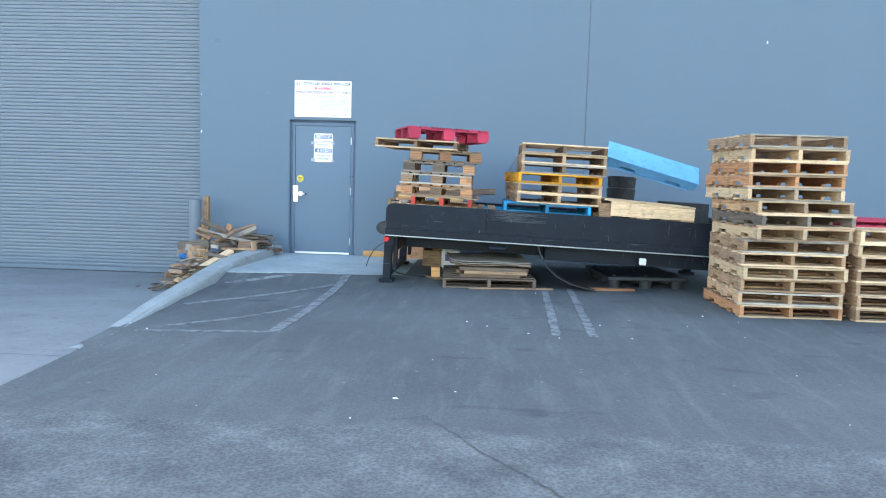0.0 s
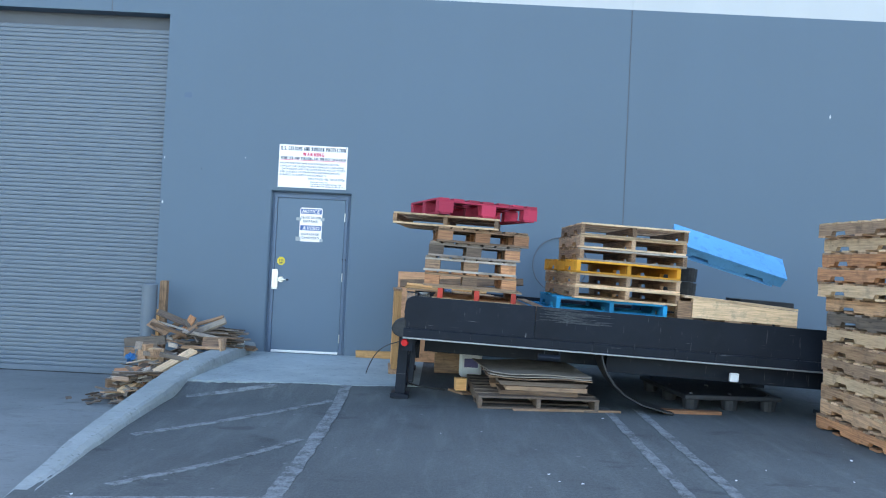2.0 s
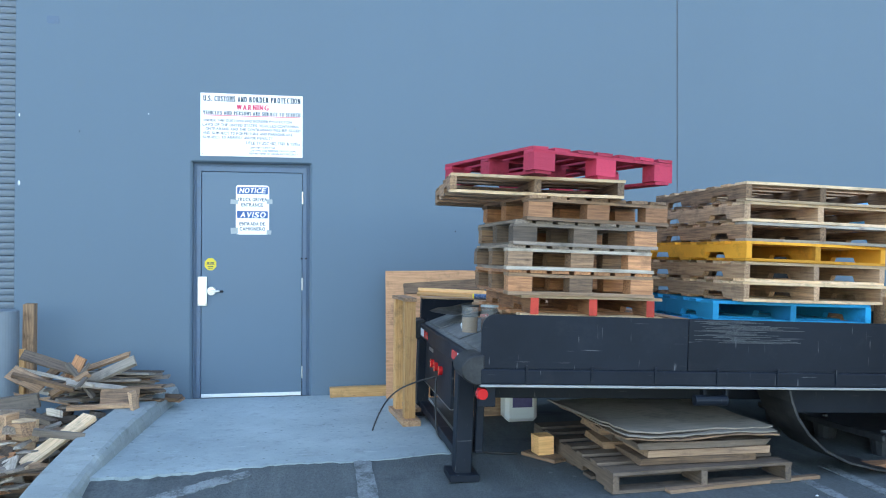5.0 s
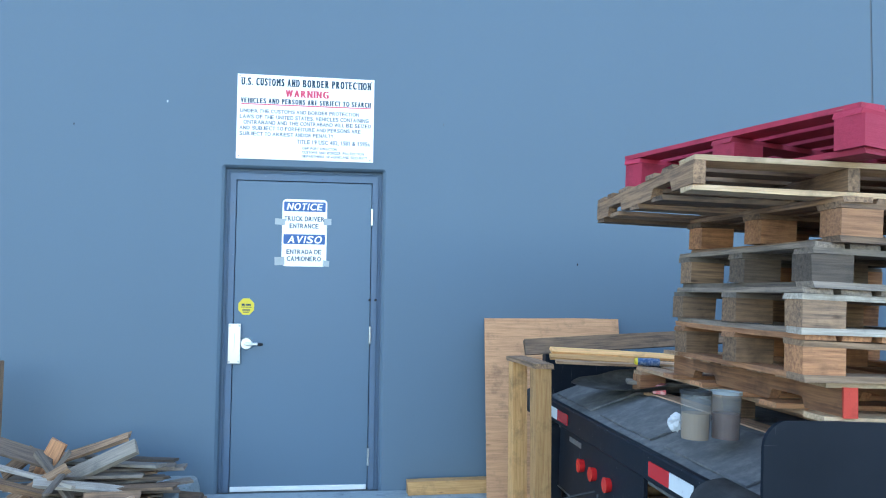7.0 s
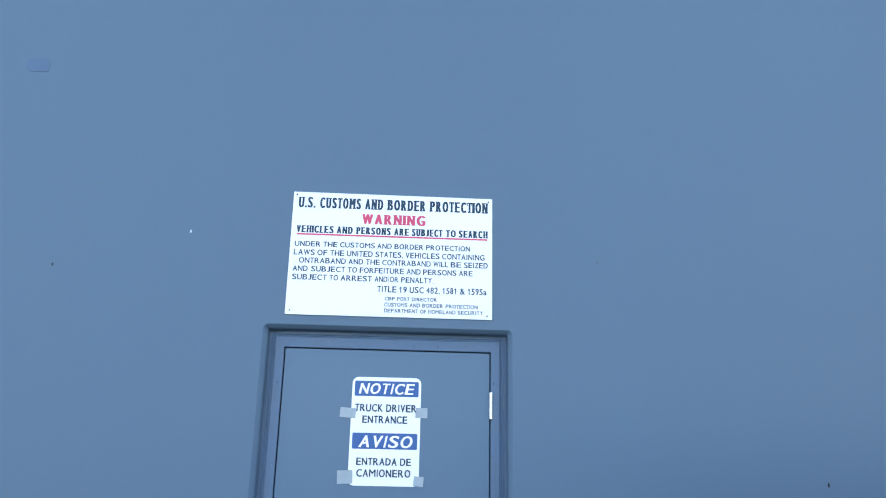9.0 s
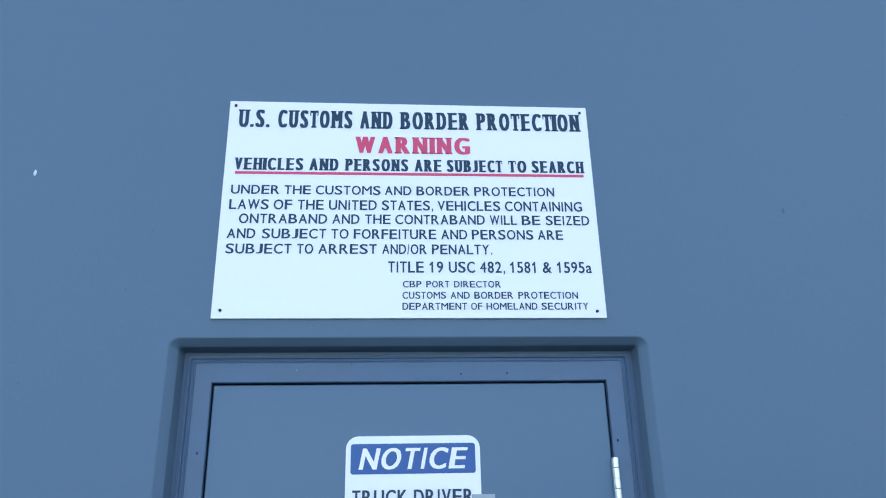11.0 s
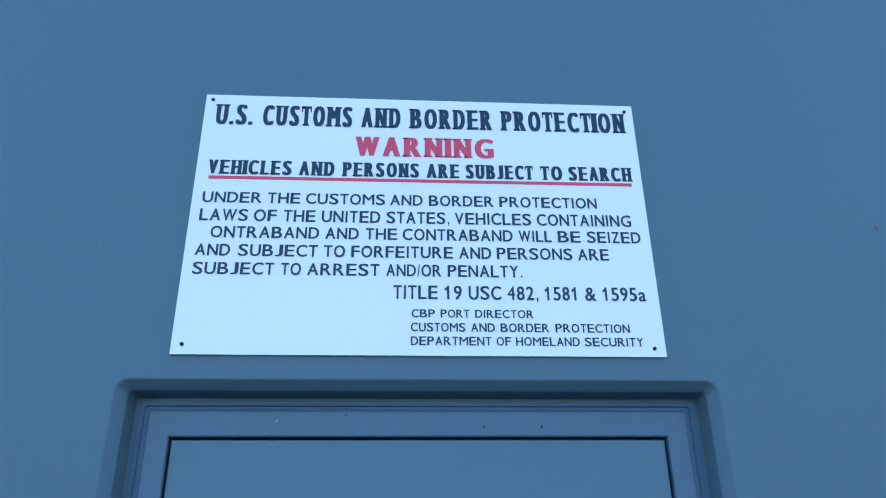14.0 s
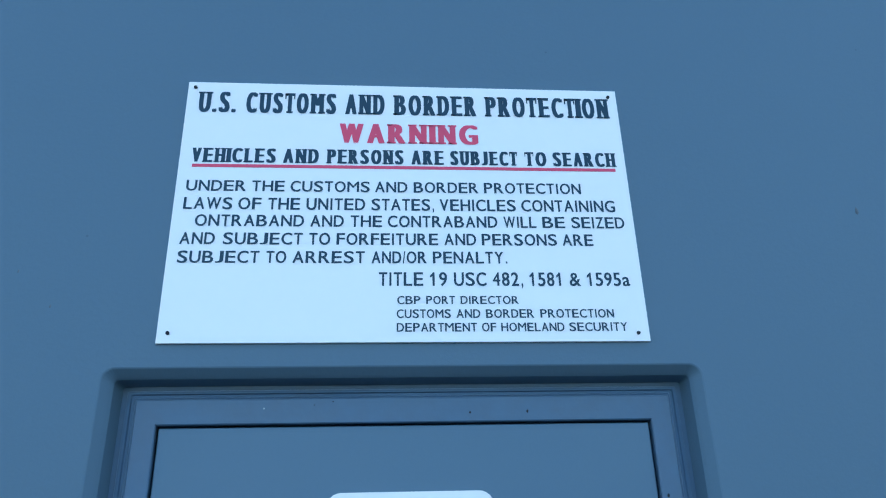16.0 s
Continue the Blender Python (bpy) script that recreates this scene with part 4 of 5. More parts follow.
def platform():
    """A steel yard platform: bed, side kerb panels, rear lip, bumpers, lamps and legs. Local x runs from its rear end."""
    p = thing("loading_platform", BED, "black steel loading platform on legs, scratched, tipped slightly", "platform")
    long, y0, y1 = 4.6, -3.05, -0.74
    bm = bmesh.new()
    prism(bm, [(0.02, 0.60), (0.02, 0.735), (0.30, 0.845), (long, 0.845), (long, 0.60)], "y", y0, y1)
    part("bed", bm, M_MAT, p, "dusty rubber-topped deck")
    for k in range(3):
        ya = y0 + 0.1 + k * 0.76
        bm = bmesh.new()
        prism(bm, [(0.06, 0.755), (0.06, 0.762), (0.30, 0.858), (0.62, 0.862), (0.62, 0.846), (0.30, 0.846)], "y", ya, ya + 0.62)
        part("ramp_plate", bm, M_MAT, p)
    for a, b, lab in ((0.0, 1.215, "scratched black side plate"), (1.22, long, "black side plate with wrapped film marks")):
        bm = bmesh.new()
        arc = [(a + 0.08 - 0.08 * math.cos(radians(15 * i)), 0.918 + 0.08 * math.sin(radians(15 * i))) for i in range(7)]
        out = [(a, 0.70)] + arc + [(b, 0.998), (b, 0.70)] if not a else [(a, 0.70), (a, 0.998), (b, 0.998), (b, 0.70)]
        prism(bm, out, "y", y0 - 0.10, y0 - 0.085)
        part("side_panel", bm, M_BLACK, p, lab)
    for i in range(26):
        bm = bmesh.new()
        x, z = 1.25 + RND.uniform(0, 0.25), 0.865 + 0.005 * i
        box(bm, x, y0 - 0.1015, z, x + RND.uniform(0.15, 0.5), y0 - 0.0995, z + 0.0022)
        part("film_scuff", bm, M_SCUFF, p, "pale scuff line")
    bm = bmesh.new()
    box(bm, 0.0, y0 - 0.115, 0.615, long, y0 - 0.02, 0.698, 0.006)
    part("side_beam", bm, M_BLACK, p)
    bm = bmesh.new()
    box(bm, 0.0, y0 - 0.125, 0.600, long, y0 - 0.05, 0.614, 0.002)
    part("rub_rail", bm, M_EDGE, p, "worn bright lower edge")
    for i in range(12):
        bm = bmesh.new()
        box(bm, 0.25 + i * 0.38, y0 - 0.123, 0.63, 0.262 + i * 0.38, y0 - 0.115, 0.72)
        part("weld_tab", bm, M_BLACK, p)
    bm = bmesh.new()
    box(bm, 0.0, y1 + 0.0, 0.60, long, y1 + 0.08, 0.99, 0.004)
    part("far_side_panel", bm, M_BLACK, p)
    bm = bmesh.new()
    box(bm, -0.02, y0 + 0.18, 0.63, 0.02, y1 - 0.02, 0.745, 0.008)
    sill = part("rear_sill", bm, M_BLACK, p)
    for ya, yb, flip in ((-1.30, -0.92, 0), (-2.76, -2.38, 1)):
        mid = (ya + yb) / 2
        for u, v, mat, nm in ((ya, mid, M_RED if not flip else M_WHITE_TAPE, "reflector"), (mid, yb, M_WHITE_TAPE if not flip else M_RED, "reflector")):
            bm = bmesh.new()
            box(bm, -0.024, u, 0.655, -0.0205, v, 0.712)
            part(nm, bm, mat, sill, "red reflector tape" if mat is M_RED else "white reflector tape")
    bm = bmesh.new()
    box(bm, 0.0, -2.28, 0.30, 0.02, -1.10, 0.629, 0.003)
    plate = part("rear_plate", bm, M_BLACK, p, "black steel lamp plate")
    for y in (-1.52, -1.70, -1.90):
        bm = bmesh.new()
        tube(bm, 0.034, 0.03, pose(-0.012, y, 0.50, 0, 90, 0), 20, 0.03)
        part("tail_lamp", bm, M_RED, plate, "small round red lamp")
    for k in range(4):
        bm = bmesh.new()
        box(bm, -0.004, -1.33 - k * 0.05, 0.575, -0.0005, -1.29 - k * 0.05, 0.60)
        part("print_bar", bm, M_EDGE, plate)
    bm = bmesh.new()
    box(bm, -0.004, -2.28, 0.296, 0.024, -1.10, 0.3)
    part("plate_edge", bm, M_EDGE, plate)
    # corner bumpers
    for y in (y0 + 0.02, y1 + 0.02):
        bm = bmesh.new()
        prism(bm, [(0.02, 0.61)] + [(-0.11 * math.cos(radians(-90 + 18 * i)), 0.69 + 0.085 * math.sin(radians(-90 + 18 * i))) for i in range(11)] + [(0.02, 0.775)], "y", y - 0.13, y + 0.13)
        bmesh.ops.bevel(bm, geom=bm.edges[:], offset=0.008, segments=1, affect="EDGES")
        part("corner_bumper", bm, M_RUBBER, p, "rounded black rubber bumper")
    # side lamp under the beam
    bm = bmesh.new()
    box(bm, 0.0, y0 - 0.06, 0.48, 0.10, y0 - 0.045, 0.60, 0.003)
    bracket = part("lamp_bracket", bm, M_BLACK, p)
    bm = bmesh.new()
    tube(bm, 0.036, 0.03, pose(0.02, y0 - 0.075, 0.555, 90), 22, 0.03)
    part("side_lamp", bm, M_RED, bracket, "round red side lamp")
    # legs with feet
    back = BED.inverted()
    for x, y in ((0.0, -2.72), (0.0, -0.95), (4.2, -2.75), (4.2, -0.95)):
        bm = bmesh.new()
        foot = (back @ Vector((1.45 + x, y, 0.03 + dip(1.45 + x, y)))).z
        box(bm, x - 0.05, y - 0.06, foot, x + 0.05, y + 0.06, 0.62, 0.006)
        box(bm, x + 0.07, y - 0.04, foot + 0.12, x + 0.12, y + 0.04, 0.62, 0.006)
        leg = part("leg", bm, M_BLACK, p)
        bm = bmesh.new()
        box(bm, x - 0.09, y - 0.11, foot - 0.03, x + 0.09, y + 0.11, foot + 0.012, 0.004)
        part("foot_plate", bm, M_BLACK, leg)
    bm = bmesh.new()
    box(bm, -0.02, -2.68, 0.06, 0.06, -0.98, 0.12, 0.004)
    part("floor_runner", bm, M_BLACK, p)
    bm = bmesh.new()
    box(bm, 0.2, -2.5, 0.42, long - 0.1, -2.35, 0.6, 0.004)
    box(bm, 0.2, -1.4, 0.42, long - 0.1, -1.25, 0.6, 0.004)
    part("chassis_rail", bm, M_BLACK, p)
    bm = bmesh.new()
    box(bm, 1.95, y0 + 0.1, 0.42, long, y0 + 0.2, 0.598, 0.006)
    part("lower_beam", bm, M_BLACK, p)
    # pin bracket and plug under the beam
    bm = bmesh.new()
    for x in (1.33, 1.47):
        box(bm, x, y0 - 0.08, 0.50, x + 0.018, y0 - 0.04, 0.60)
    tube(bm, 0.03, 0.20, pose(1.37, y0 - 0.09, 0.53, 0, 90, 0), 14)
    part("pin_bracket", bm, M_BLACK, p)
    bm = bmesh.new()
    box(bm, 3.07, y0 - 0.1, 0.45, 3.15, y0 - 0.05, 0.53, 0.008)
    part("white_tag", bm, M_WHITE, p, "white plastic tag")
    return p


platform()


def hose(name, points, radius, material, label, category):
    cu = bpy.data.curves.new(name, "CURVE")
    cu.dimensions, cu.bevel_depth, cu.bevel_resolution = "3D", radius, 3
    sp = cu.splines.new("NURBS")
    sp.points.add(len(points) - 1)
    for q, v in zip(sp.points, points):
        q.co = (*v, 1)
    sp.use_endpoint_u, sp.order_u = True, 4
    tmp = bpy.data.objects.new(name, cu)
    scene.collection.objects.link(tmp)
    me = bpy.data.meshes.new_from_object(tmp.evaluated_get(bpy.context.evaluated_depsgraph_get()))
    bpy.data.objects.remove(tmp)
    me.materials.clear()
    me.materials.append(material)
    return tagged(new(name, me), label, category)


# ---- pallets on the platform ----
def on_bed(x, y, z, yaw=0.0):
    """A pose on the tipped platform, z above its bed."""
    return Matrix.Translation((x, y, bed_z(x) + z)) @ pose(0, 0, 0, 0, TIP, 0) @ pose(0, 0, 0, 0, 0, yaw)


A, B = "pallets stacked at the rear of the platform", "pallets stacked in the middle of the platform"
block_pallet(on_bed(2.31, -2.2, 0.003, 1), (M_TAN, M_TAN), "long worn tan wooden block pallet lying on the platform", 1.0, 1.74, 0.135, A)
stringer_pallet(on_bed(2.155, -2.46, 0.139, -1), (M_TAN, M_RUST), "tan wooden pallet with red stringer ends", 0.84, 1.25, 0.125, A, ends=M_REDEND, lead=M_PALE, inset=0.075)
for k, (mats, lab, dx, yaw) in enumerate((((M_RUST, M_RUST), "orange-brown wooden block pallet", 0.0, 0), ((M_SCRAP, M_OLD), "grey weathered wooden block pallet", 0.0, 0),
                                          ((M_SCRAP, M_DIM), "dark grey weathered wooden block pallet", 0.025, 1), ((M_OLD, M_RUST), "brown weathered wooden block pallet", 0.075, 4))):
    block_pallet(on_bed(2.07 + dx, -2.64, 0.264 + 0.1405 * k, yaw), mats, lab, 0.86, 0.90, 0.14, A, lead=(M_TAN, M_WHITENED, M_SCRAP, M_OLD)[k])
stringer_pallet(on_bed(1.865, -2.5, 0.827, -5), (M_OLD, M_OLD), "thin grey pallet with a pale front board", 1.0, 1.2, 0.108, A, lead=M_PALE, gaps=(3,))
block_pallet(on_bed(2.06, -2.56, 0.937, 15.8), (M_PINK, M_PINK), "red painted wooden block pallet lying askew on top", 0.98, 1.12, 0.15, A)

stringer_pallet(on_bed(2.96, -2.2, 0.004, -20), (M_BLUE, M_BLUE), "blue painted wooden pallet at the bottom of a stack", 1.0, 1.2, 0.13, B)
stringer_pallet(on_bed(3.42, -2.46, 0.136, 0), (M_BLUE, M_BLUE), "blue painted wooden pallet under natural ones", 1.05, 1.2, 0.125, B)
for k, (mats, lab, dx, dy) in enumerate((((M_PALE, M_TAN), "pale wooden pallet in a mixed stack", 0.0, 0.0), ((M_PALE, M_TAN), "pale wooden pallet in a mixed stack", 0.0, 0.01), ((M_GOLD, M_GOLD), "yellow painted wooden pallet in a stack", -0.01, -0.01),
                                         ((M_TAN, M_OLD), "weathered tan wooden pallet", 0.02, 0.0), ((M_TAN, M_TAN), "weathered tan wooden pallet", 0.02, 0.02), ((M_TAN, M_OLD), "weathered tan wooden pallet", 0.03, 0.0))):
    stringer_pallet(on_bed(3.57 + dx - (0.07 if k < 3 else 0), -2.48 + dy, 0.262 + 0.1195 * k, RND.uniform(-1, 1) + (6 if k < 3 else 0)), mats, lab, 1.016, 1.22, 0.119, B, lead=M_GOLD if k == 2 else M_PALE if k != 3 else M_WHITENED)


def skid():
    """A skid with a plywood top on heavy front beam and blocks."""
    ob = thing("skid", on_bed(4.66, -2.5, 0.004), "pale wooden skid with a sheet top on blocks", "skid")
    for x in (-0.55, -0.1, 0.42):
        for y in (-0.52, 0.0, 0.52):
            part("block", board_mesh(0.15, 0.12, 0.16, M_TAN, RND.randrange(3)), None, ob, m=pose(x, y, 0.08))
    for y in (-0.52, 0.52):
        part("block", board_mesh(0.13, 0.11, 0.15, M_OLD, RND.randrange(3)), None, ob, m=pose(-0.56, y, 0.236))
        bm = bmesh.new()
        prism(bm, [(-0.49, 0.163), (-0.49, 0.34), (0.50, 0.30), (0.50, 0.163)], "y", y * 1.06 - 0.025, y * 1.06 + 0.025)
        part("beam", bm, M_PALE, ob, "pale tapered beam")
    for k in range(6):
        part("top_board", board_mesh(1.08, 0.182, 0.02, M_PALE, k % 3), None, ob, m=pose(-0.03, -0.475 + 0.19 * k, 0.335) @ pose(0, 0, 0, 0, 2.3, 0))


skid()


def tilted_blue():
    """A light blue pallet leaning on its edge, solid face outward."""
    ob = thing("pallet", Matrix.Translation((4.78, -2.25, 1.39)) @ pose(0, 0, 0, 0, 15.5, 0) @ pose(0, 0, 0, 38, 0, 0), "light blue painted pallet leaning at a slant over a skid", "pallet")
    part("deck_sheet", board_mesh(1.22, 0.36, 0.018, M_SKY), None, ob, m=pose(0.0, 0.17, 0.12))
    part("bottom_sheet", board_mesh(1.22, 0.36, 0.018, M_SKY, 1), None, ob, m=pose(-0.1, 0.17, -0.01))
    for y in (0.02, 0.33):
        part("stringer", stringer_mesh(1.2, 0.11, 0.04, M_SKY), None, ob, m=pose(0, y, 0.055))


tilted_blue()

# ---- stacks on the ground ----
C, D = "pallets in the tall stack", "pallets in the low stack"
offs = (0.0, 0.01, 0.02, 0.02, 0.01, 0.02, 0.04, 0.05, 0.03, -0.06, -0.07, -0.05, -0.02, -0.07)
for k, dx in enumerate(offs):
    mats = ((M_TAN, M_PALE), (M_PALE, M_TAN), (M_TAN, M_TAN))[k % 3] if k != 7 else (M_SCRAP, M_SCRAP)
    if k in (0, 10, 11):
        mats = (M_TAN, M_RUST)
    stringer_pallet(pose(5.77 + dx, -3.97 + RND.uniform(-0.03, 0.03), 0.002 + 0.131 * k, 0, 0, RND.uniform(-1.5, 1.5) + (5.5 if 5 < k < 9 else 2.5 if k > 8 else 0)), mats,
                    "worn tan wooden pallet in a tall stack on asphalt" if k % 3 else "weathered wooden pallet in a tall stack on asphalt", 0.96 if k > 5 else 1.016, 1.22, 0.1305, C, lead=(M_PALE, M_PALE, M_TAN, M_WHITENED)[(k * 3) % 4])
for k in range(7):
    stringer_pallet(pose(6.9 + 0.02 * math.sin(k * 2.1), -3.97, 0.002 + 0.131 * k, 0, 0, RND.uniform(-1, 1)), ((M_OLD, M_TAN), (M_TAN, M_TAN), (M_PALE, M_TAN))[k % 3] if k < 5 else (M_PALE, M_PALE),
                    "worn wooden pallet in a low stack on asphalt", 1.016, 1.22, 0.1305, D, lead=M_PALE)
stringer_pallet(pose(7.0, -3.5, 0.92, 0, 0, 1), (M_PINK, M_PINK), "thin red painted wooden pallet on the low stack", 1.0, 0.9, 0.07, D)


# ---- against the wall ----
def leaning_plywood():
    ob = new("plywood_sheet", board_mesh(0.95, 1.18, 0.016, M_PLY))
    ob.matrix_basis = Matrix.Translation((1.70, -0.17, 0.588)) @ pose(0, 0, 0, 82, 0, 0)
    tagged(ob, "tan plywood sheet leaning on the wall", "plywood sheet")
    ob = new("timber_beam", board_mesh(0.75, 0.09, 0.088, M_NEW))
    ob.matrix_basis = pose(1.09, -0.09, 0.051, 0, 0, 2)
    tagged(ob, "short pale timber beam lying at the wall", "timber")


def trestle():
    ob = thing("wooden_trestle", pose(1.287, -1.12, 0.006, 0, 0, 5), "pale timber trestle of two posts with a cap board", "trestle")
    for y in (-0.19, 0.19):
        part("post", board_mesh(0.91, 0.088, 0.084, M_NEW, 1 if y > 0 else 2), None, ob, m=pose(0.0, y, 0.498) @ pose(0, 0, 0, 0, 90, 0))
    part("cap_board", board_mesh(0.50, 0.1, 0.026, M_OLD), None, ob, m=pose(0, 0, 0.966) @ LYING_Y)
    part("foot_board", board_mesh(0.62, 0.14, 0.044, M_TAN), None, ob, m=pose(0, 0, 0.022) @ LYING_Y)
    part("brace", board_mesh(0.3, 0.09, 0.03, M_TAN), None, ob, m=pose(0.06, 0.0, 0.09) @ LYING_Y)


leaning_plywood()
trestle()


def loose_on_deck():
    """Boards, jars, a can, a bottle and a coiled sheet on the rear of the platform."""
    for x, y, z, yaw, pitch, roll, L, W, T, mat, lab in ((2.05, -0.95, 1.082, 0, -3.3, 72, 1.5, 0.085, 0.036, M_OLD, "grey-brown weathered board lying across the trestle"),
                                                         (1.87, -1.19, 1.014, -2, 3.4, 24, 0.95, 0.06, 0.015, M_NEW, "pale splintered board on the platform"), (1.64, -1.24, 0.998, -7, 3.0, 35, 0.52, 0.04, 0.014, M_NEW, "pale narrow board on the platform"),
                                                         (1.63, -1.28, 0.981, -4, 2.0, 10, 0.46, 0.035, 0.014, M_TAN, "splintered narrow board on the platform"), (2.0, -1.26, 0.975, -8, 3.0, 15, 0.85, 0.05, 0.014, M_TAN, "tan narrow board on the platform"),
                                                         (2.1, -1.42, 0.88, -14, 2.0, 5, 0.7, 0.09, 0.016, M_GREYPLY, "grey splintered board lying on the platform")):
        ob = new("loose_board", board_mesh(L, W, T, mat))
        ob.matrix_basis = pose(x, y, z, 0, 0, yaw) @ pose(0, 0, 0, 0, pitch, 0) @ pose(0, 0, 0, roll, 0, 0)
        tagged(ob, lab, "board", "loose boards")
    for x, y, fill, rim, lab in ((1.515, -2.64, M_CARD, M_RUBBER, "clear jar with a dark rim, half full of brown dirt"), (1.64, -2.62, M_MUD, M_TAPE, "clear plastic jar with brown contents")):
        ob = thing("jar", on_bed(x, y, 0.003), lab, "jar")
        bm = bmesh.new()
        tube(bm, 0.046, 0.09, pose(0, 0, 0.046), 24, 0.047)
        part("contents", bm, fill, ob)
        bm = bmesh.new()
        ring = [[Vector((r * math.cos(radians(q * 15)), r * math.sin(radians(q * 15)), z)) for q in range(24)] for r, z in ((0.049, 0.001), (0.051, 0.085), (0.052, 0.155), (0.052, 0.165))]
        rows = [[bm.verts.new(c) for c in row] for row in ring]
        for lower, upper in zip(rows, rows[1:]):
            for q in range(24):
                bm.faces.new((lower[q], lower[(q + 1) % 24], upper[(q + 1) % 24], upper[q]))
        part("glass_wall", bm, M_JAR, ob, smooth=True)
        bm = bmesh.new()
        for q in range(24):
            box(bm, -0.0075, -0.003, 0.158, 0.0075, 0.003, 0.169, m=pose(0.052 * math.cos(radians(q * 15)), 0.052 * math.sin(radians(q * 15)), 0, 0, 0, q * 15 + 90))
        part("rim", bm, rim, ob)
    bm = bmesh.new()
    bmesh.ops.create_icosphere(bm, subdivisions=3, radius=0.03, matrix=Matrix.Diagonal((1.1, 0.8, 1.1, 1)))
    for v in bm.verts:
        v.co += Vector((RND.uniform(-1, 1), RND.uniform(-1, 1), RND.uniform(-1, 1))) * 0.006
    ob = tagged(new("crumpled_cup", mesh_of("crumpled_cup", bm, M_PAPER)), "crumpled white paper cup", "litter")
    ob.matrix_basis = on_bed(1.53, -2.46, 0.03)
    for x, y, z, yaw, mat, mat2, r, lab, nm in ((1.88, -1.50, 0.034, 60, M_CAN, M_STEEL, 0.033, "red drink can lying on the platform", "drink_can"), (2.06, -1.62, 0.034, 100, M_STEEL, M_STEEL, 0.033, "bare metal drink can lying on the platform", "drink_can"), (1.87, -1.36, 0.165, 172, M_BOTTLE, M_YELLOW, 0.02, "small dark blue bottle with a yellow cap", "bottle")):
        ob = thing(nm, on_bed(x, y, z, yaw) @ pose(0, 0, 0, 0, 90, 0), lab, nm.replace("_", " "))
        bm = bmesh.new()
        tube(bm, r, 0.115, pose(0, 0, 0), 20)
        part("body", bm, mat, ob)
        bm = bmesh.new()
        tube(bm, r, 0.012, pose(0, 0, 0.0635), 20, r * 0.75)
        part("end", bm, mat2, ob)
    bm = bmesh.new()
    n = 16
    grid = [[None] * (n + 1) for _ in range(n + 1)]
    for i in range(n + 1):
        for j in range(n + 1):
            u, w = 2 * i / n - 1, 2 * j / n - 1
            u, w = u * math.sqrt(1 - w * w / 2), w * math.sqrt(1 - u * u / 2)
            d = math.hypot(u, w)
            grid[i][j] = bm.verts.new((0.42 * u, 0.24 * w, 0.09 * d ** 3 * (0.65 + 0.35 * math.sin(2.3 * u + 0.7) + 0.25 * w) + 0.004 * math.sin(9 * u + 5 * w)))
    for i in range(n):
        for j in range(n):
            bm.faces.new((grid[i][j], grid[i + 1][j], grid[i + 1][j + 1], grid[i][j + 1]))
    bmesh.ops.solidify(bm, geom=bm.faces[:], thickness=-0.008)
    ob = tagged(new("rubber_sheet", mesh_of("rubber_sheet", bm, M_SHEET, True)), "dusty grey rubber sheet curled up on the platform", "rubber sheet")
    ob.matrix_basis = on_bed(1.88, -1.38, 0.014, -8)


loose_on_deck()
hose("wire_ring", [(3.38 + 0.37 * math.cos(radians(a)), -0.03, 1.36 + 0.37 * math.sin(radians(a))) for a in range(0, 375, 15)], 0.008, M_SEAL, "thin grey hose loop hanging flat on the wall", "hose")
bm = bmesh.new()
box(bm, -0.3, -0.2, -0.298, 0.3, 0.2, 0.06, 0.006)
crate = tagged(new("dark_box", mesh_of("dark_box", bm, M_RUBBER)), "dark dusty box standing behind the skid", "box")
crate.matrix_basis = on_bed(5.35, -1.75, 0.30)
bm = bmesh.new()
for k in range(4):
    tube(bm, 0.19, 0.15, pose(0, 0, 0.08 + 0.165 * k), 28, 0.2)
    tube(bm, 0.165, 0.012, pose(0, 0, 0.161 + 0.165 * k), 28)
tub = tagged(new("black_tub", mesh_of("black_tub", bm, M_RUBBER)), "black ribbed plastic tub behind the pallets", "tub")
tub.matrix_basis = on_bed(4.57, -1.3, 0.002)
hose("cable", [(1.44, -1.78, 0.44), (1.38, -1.75, 0.42), (1.25, -1.7, 0.38), (1.1, -1.62, 0.28), (1.02, -1.6, 0.1), (1.0, -1.58, 0.02)], 0.006, M_RUBBER, "black cable hanging from the lamp plate", "cable")
hose("cable", [(1.44, -1.82, 0.44), (1.42, -1.86, 0.3), (1.44, -1.84, 0.15), (1.40, -2.0, 0.02), (1.6, -2.3, 0.012), (1.9, -2.35, 0.012)], 0.008, M_RUBBER, "black cable trailing under the platform", "cable")


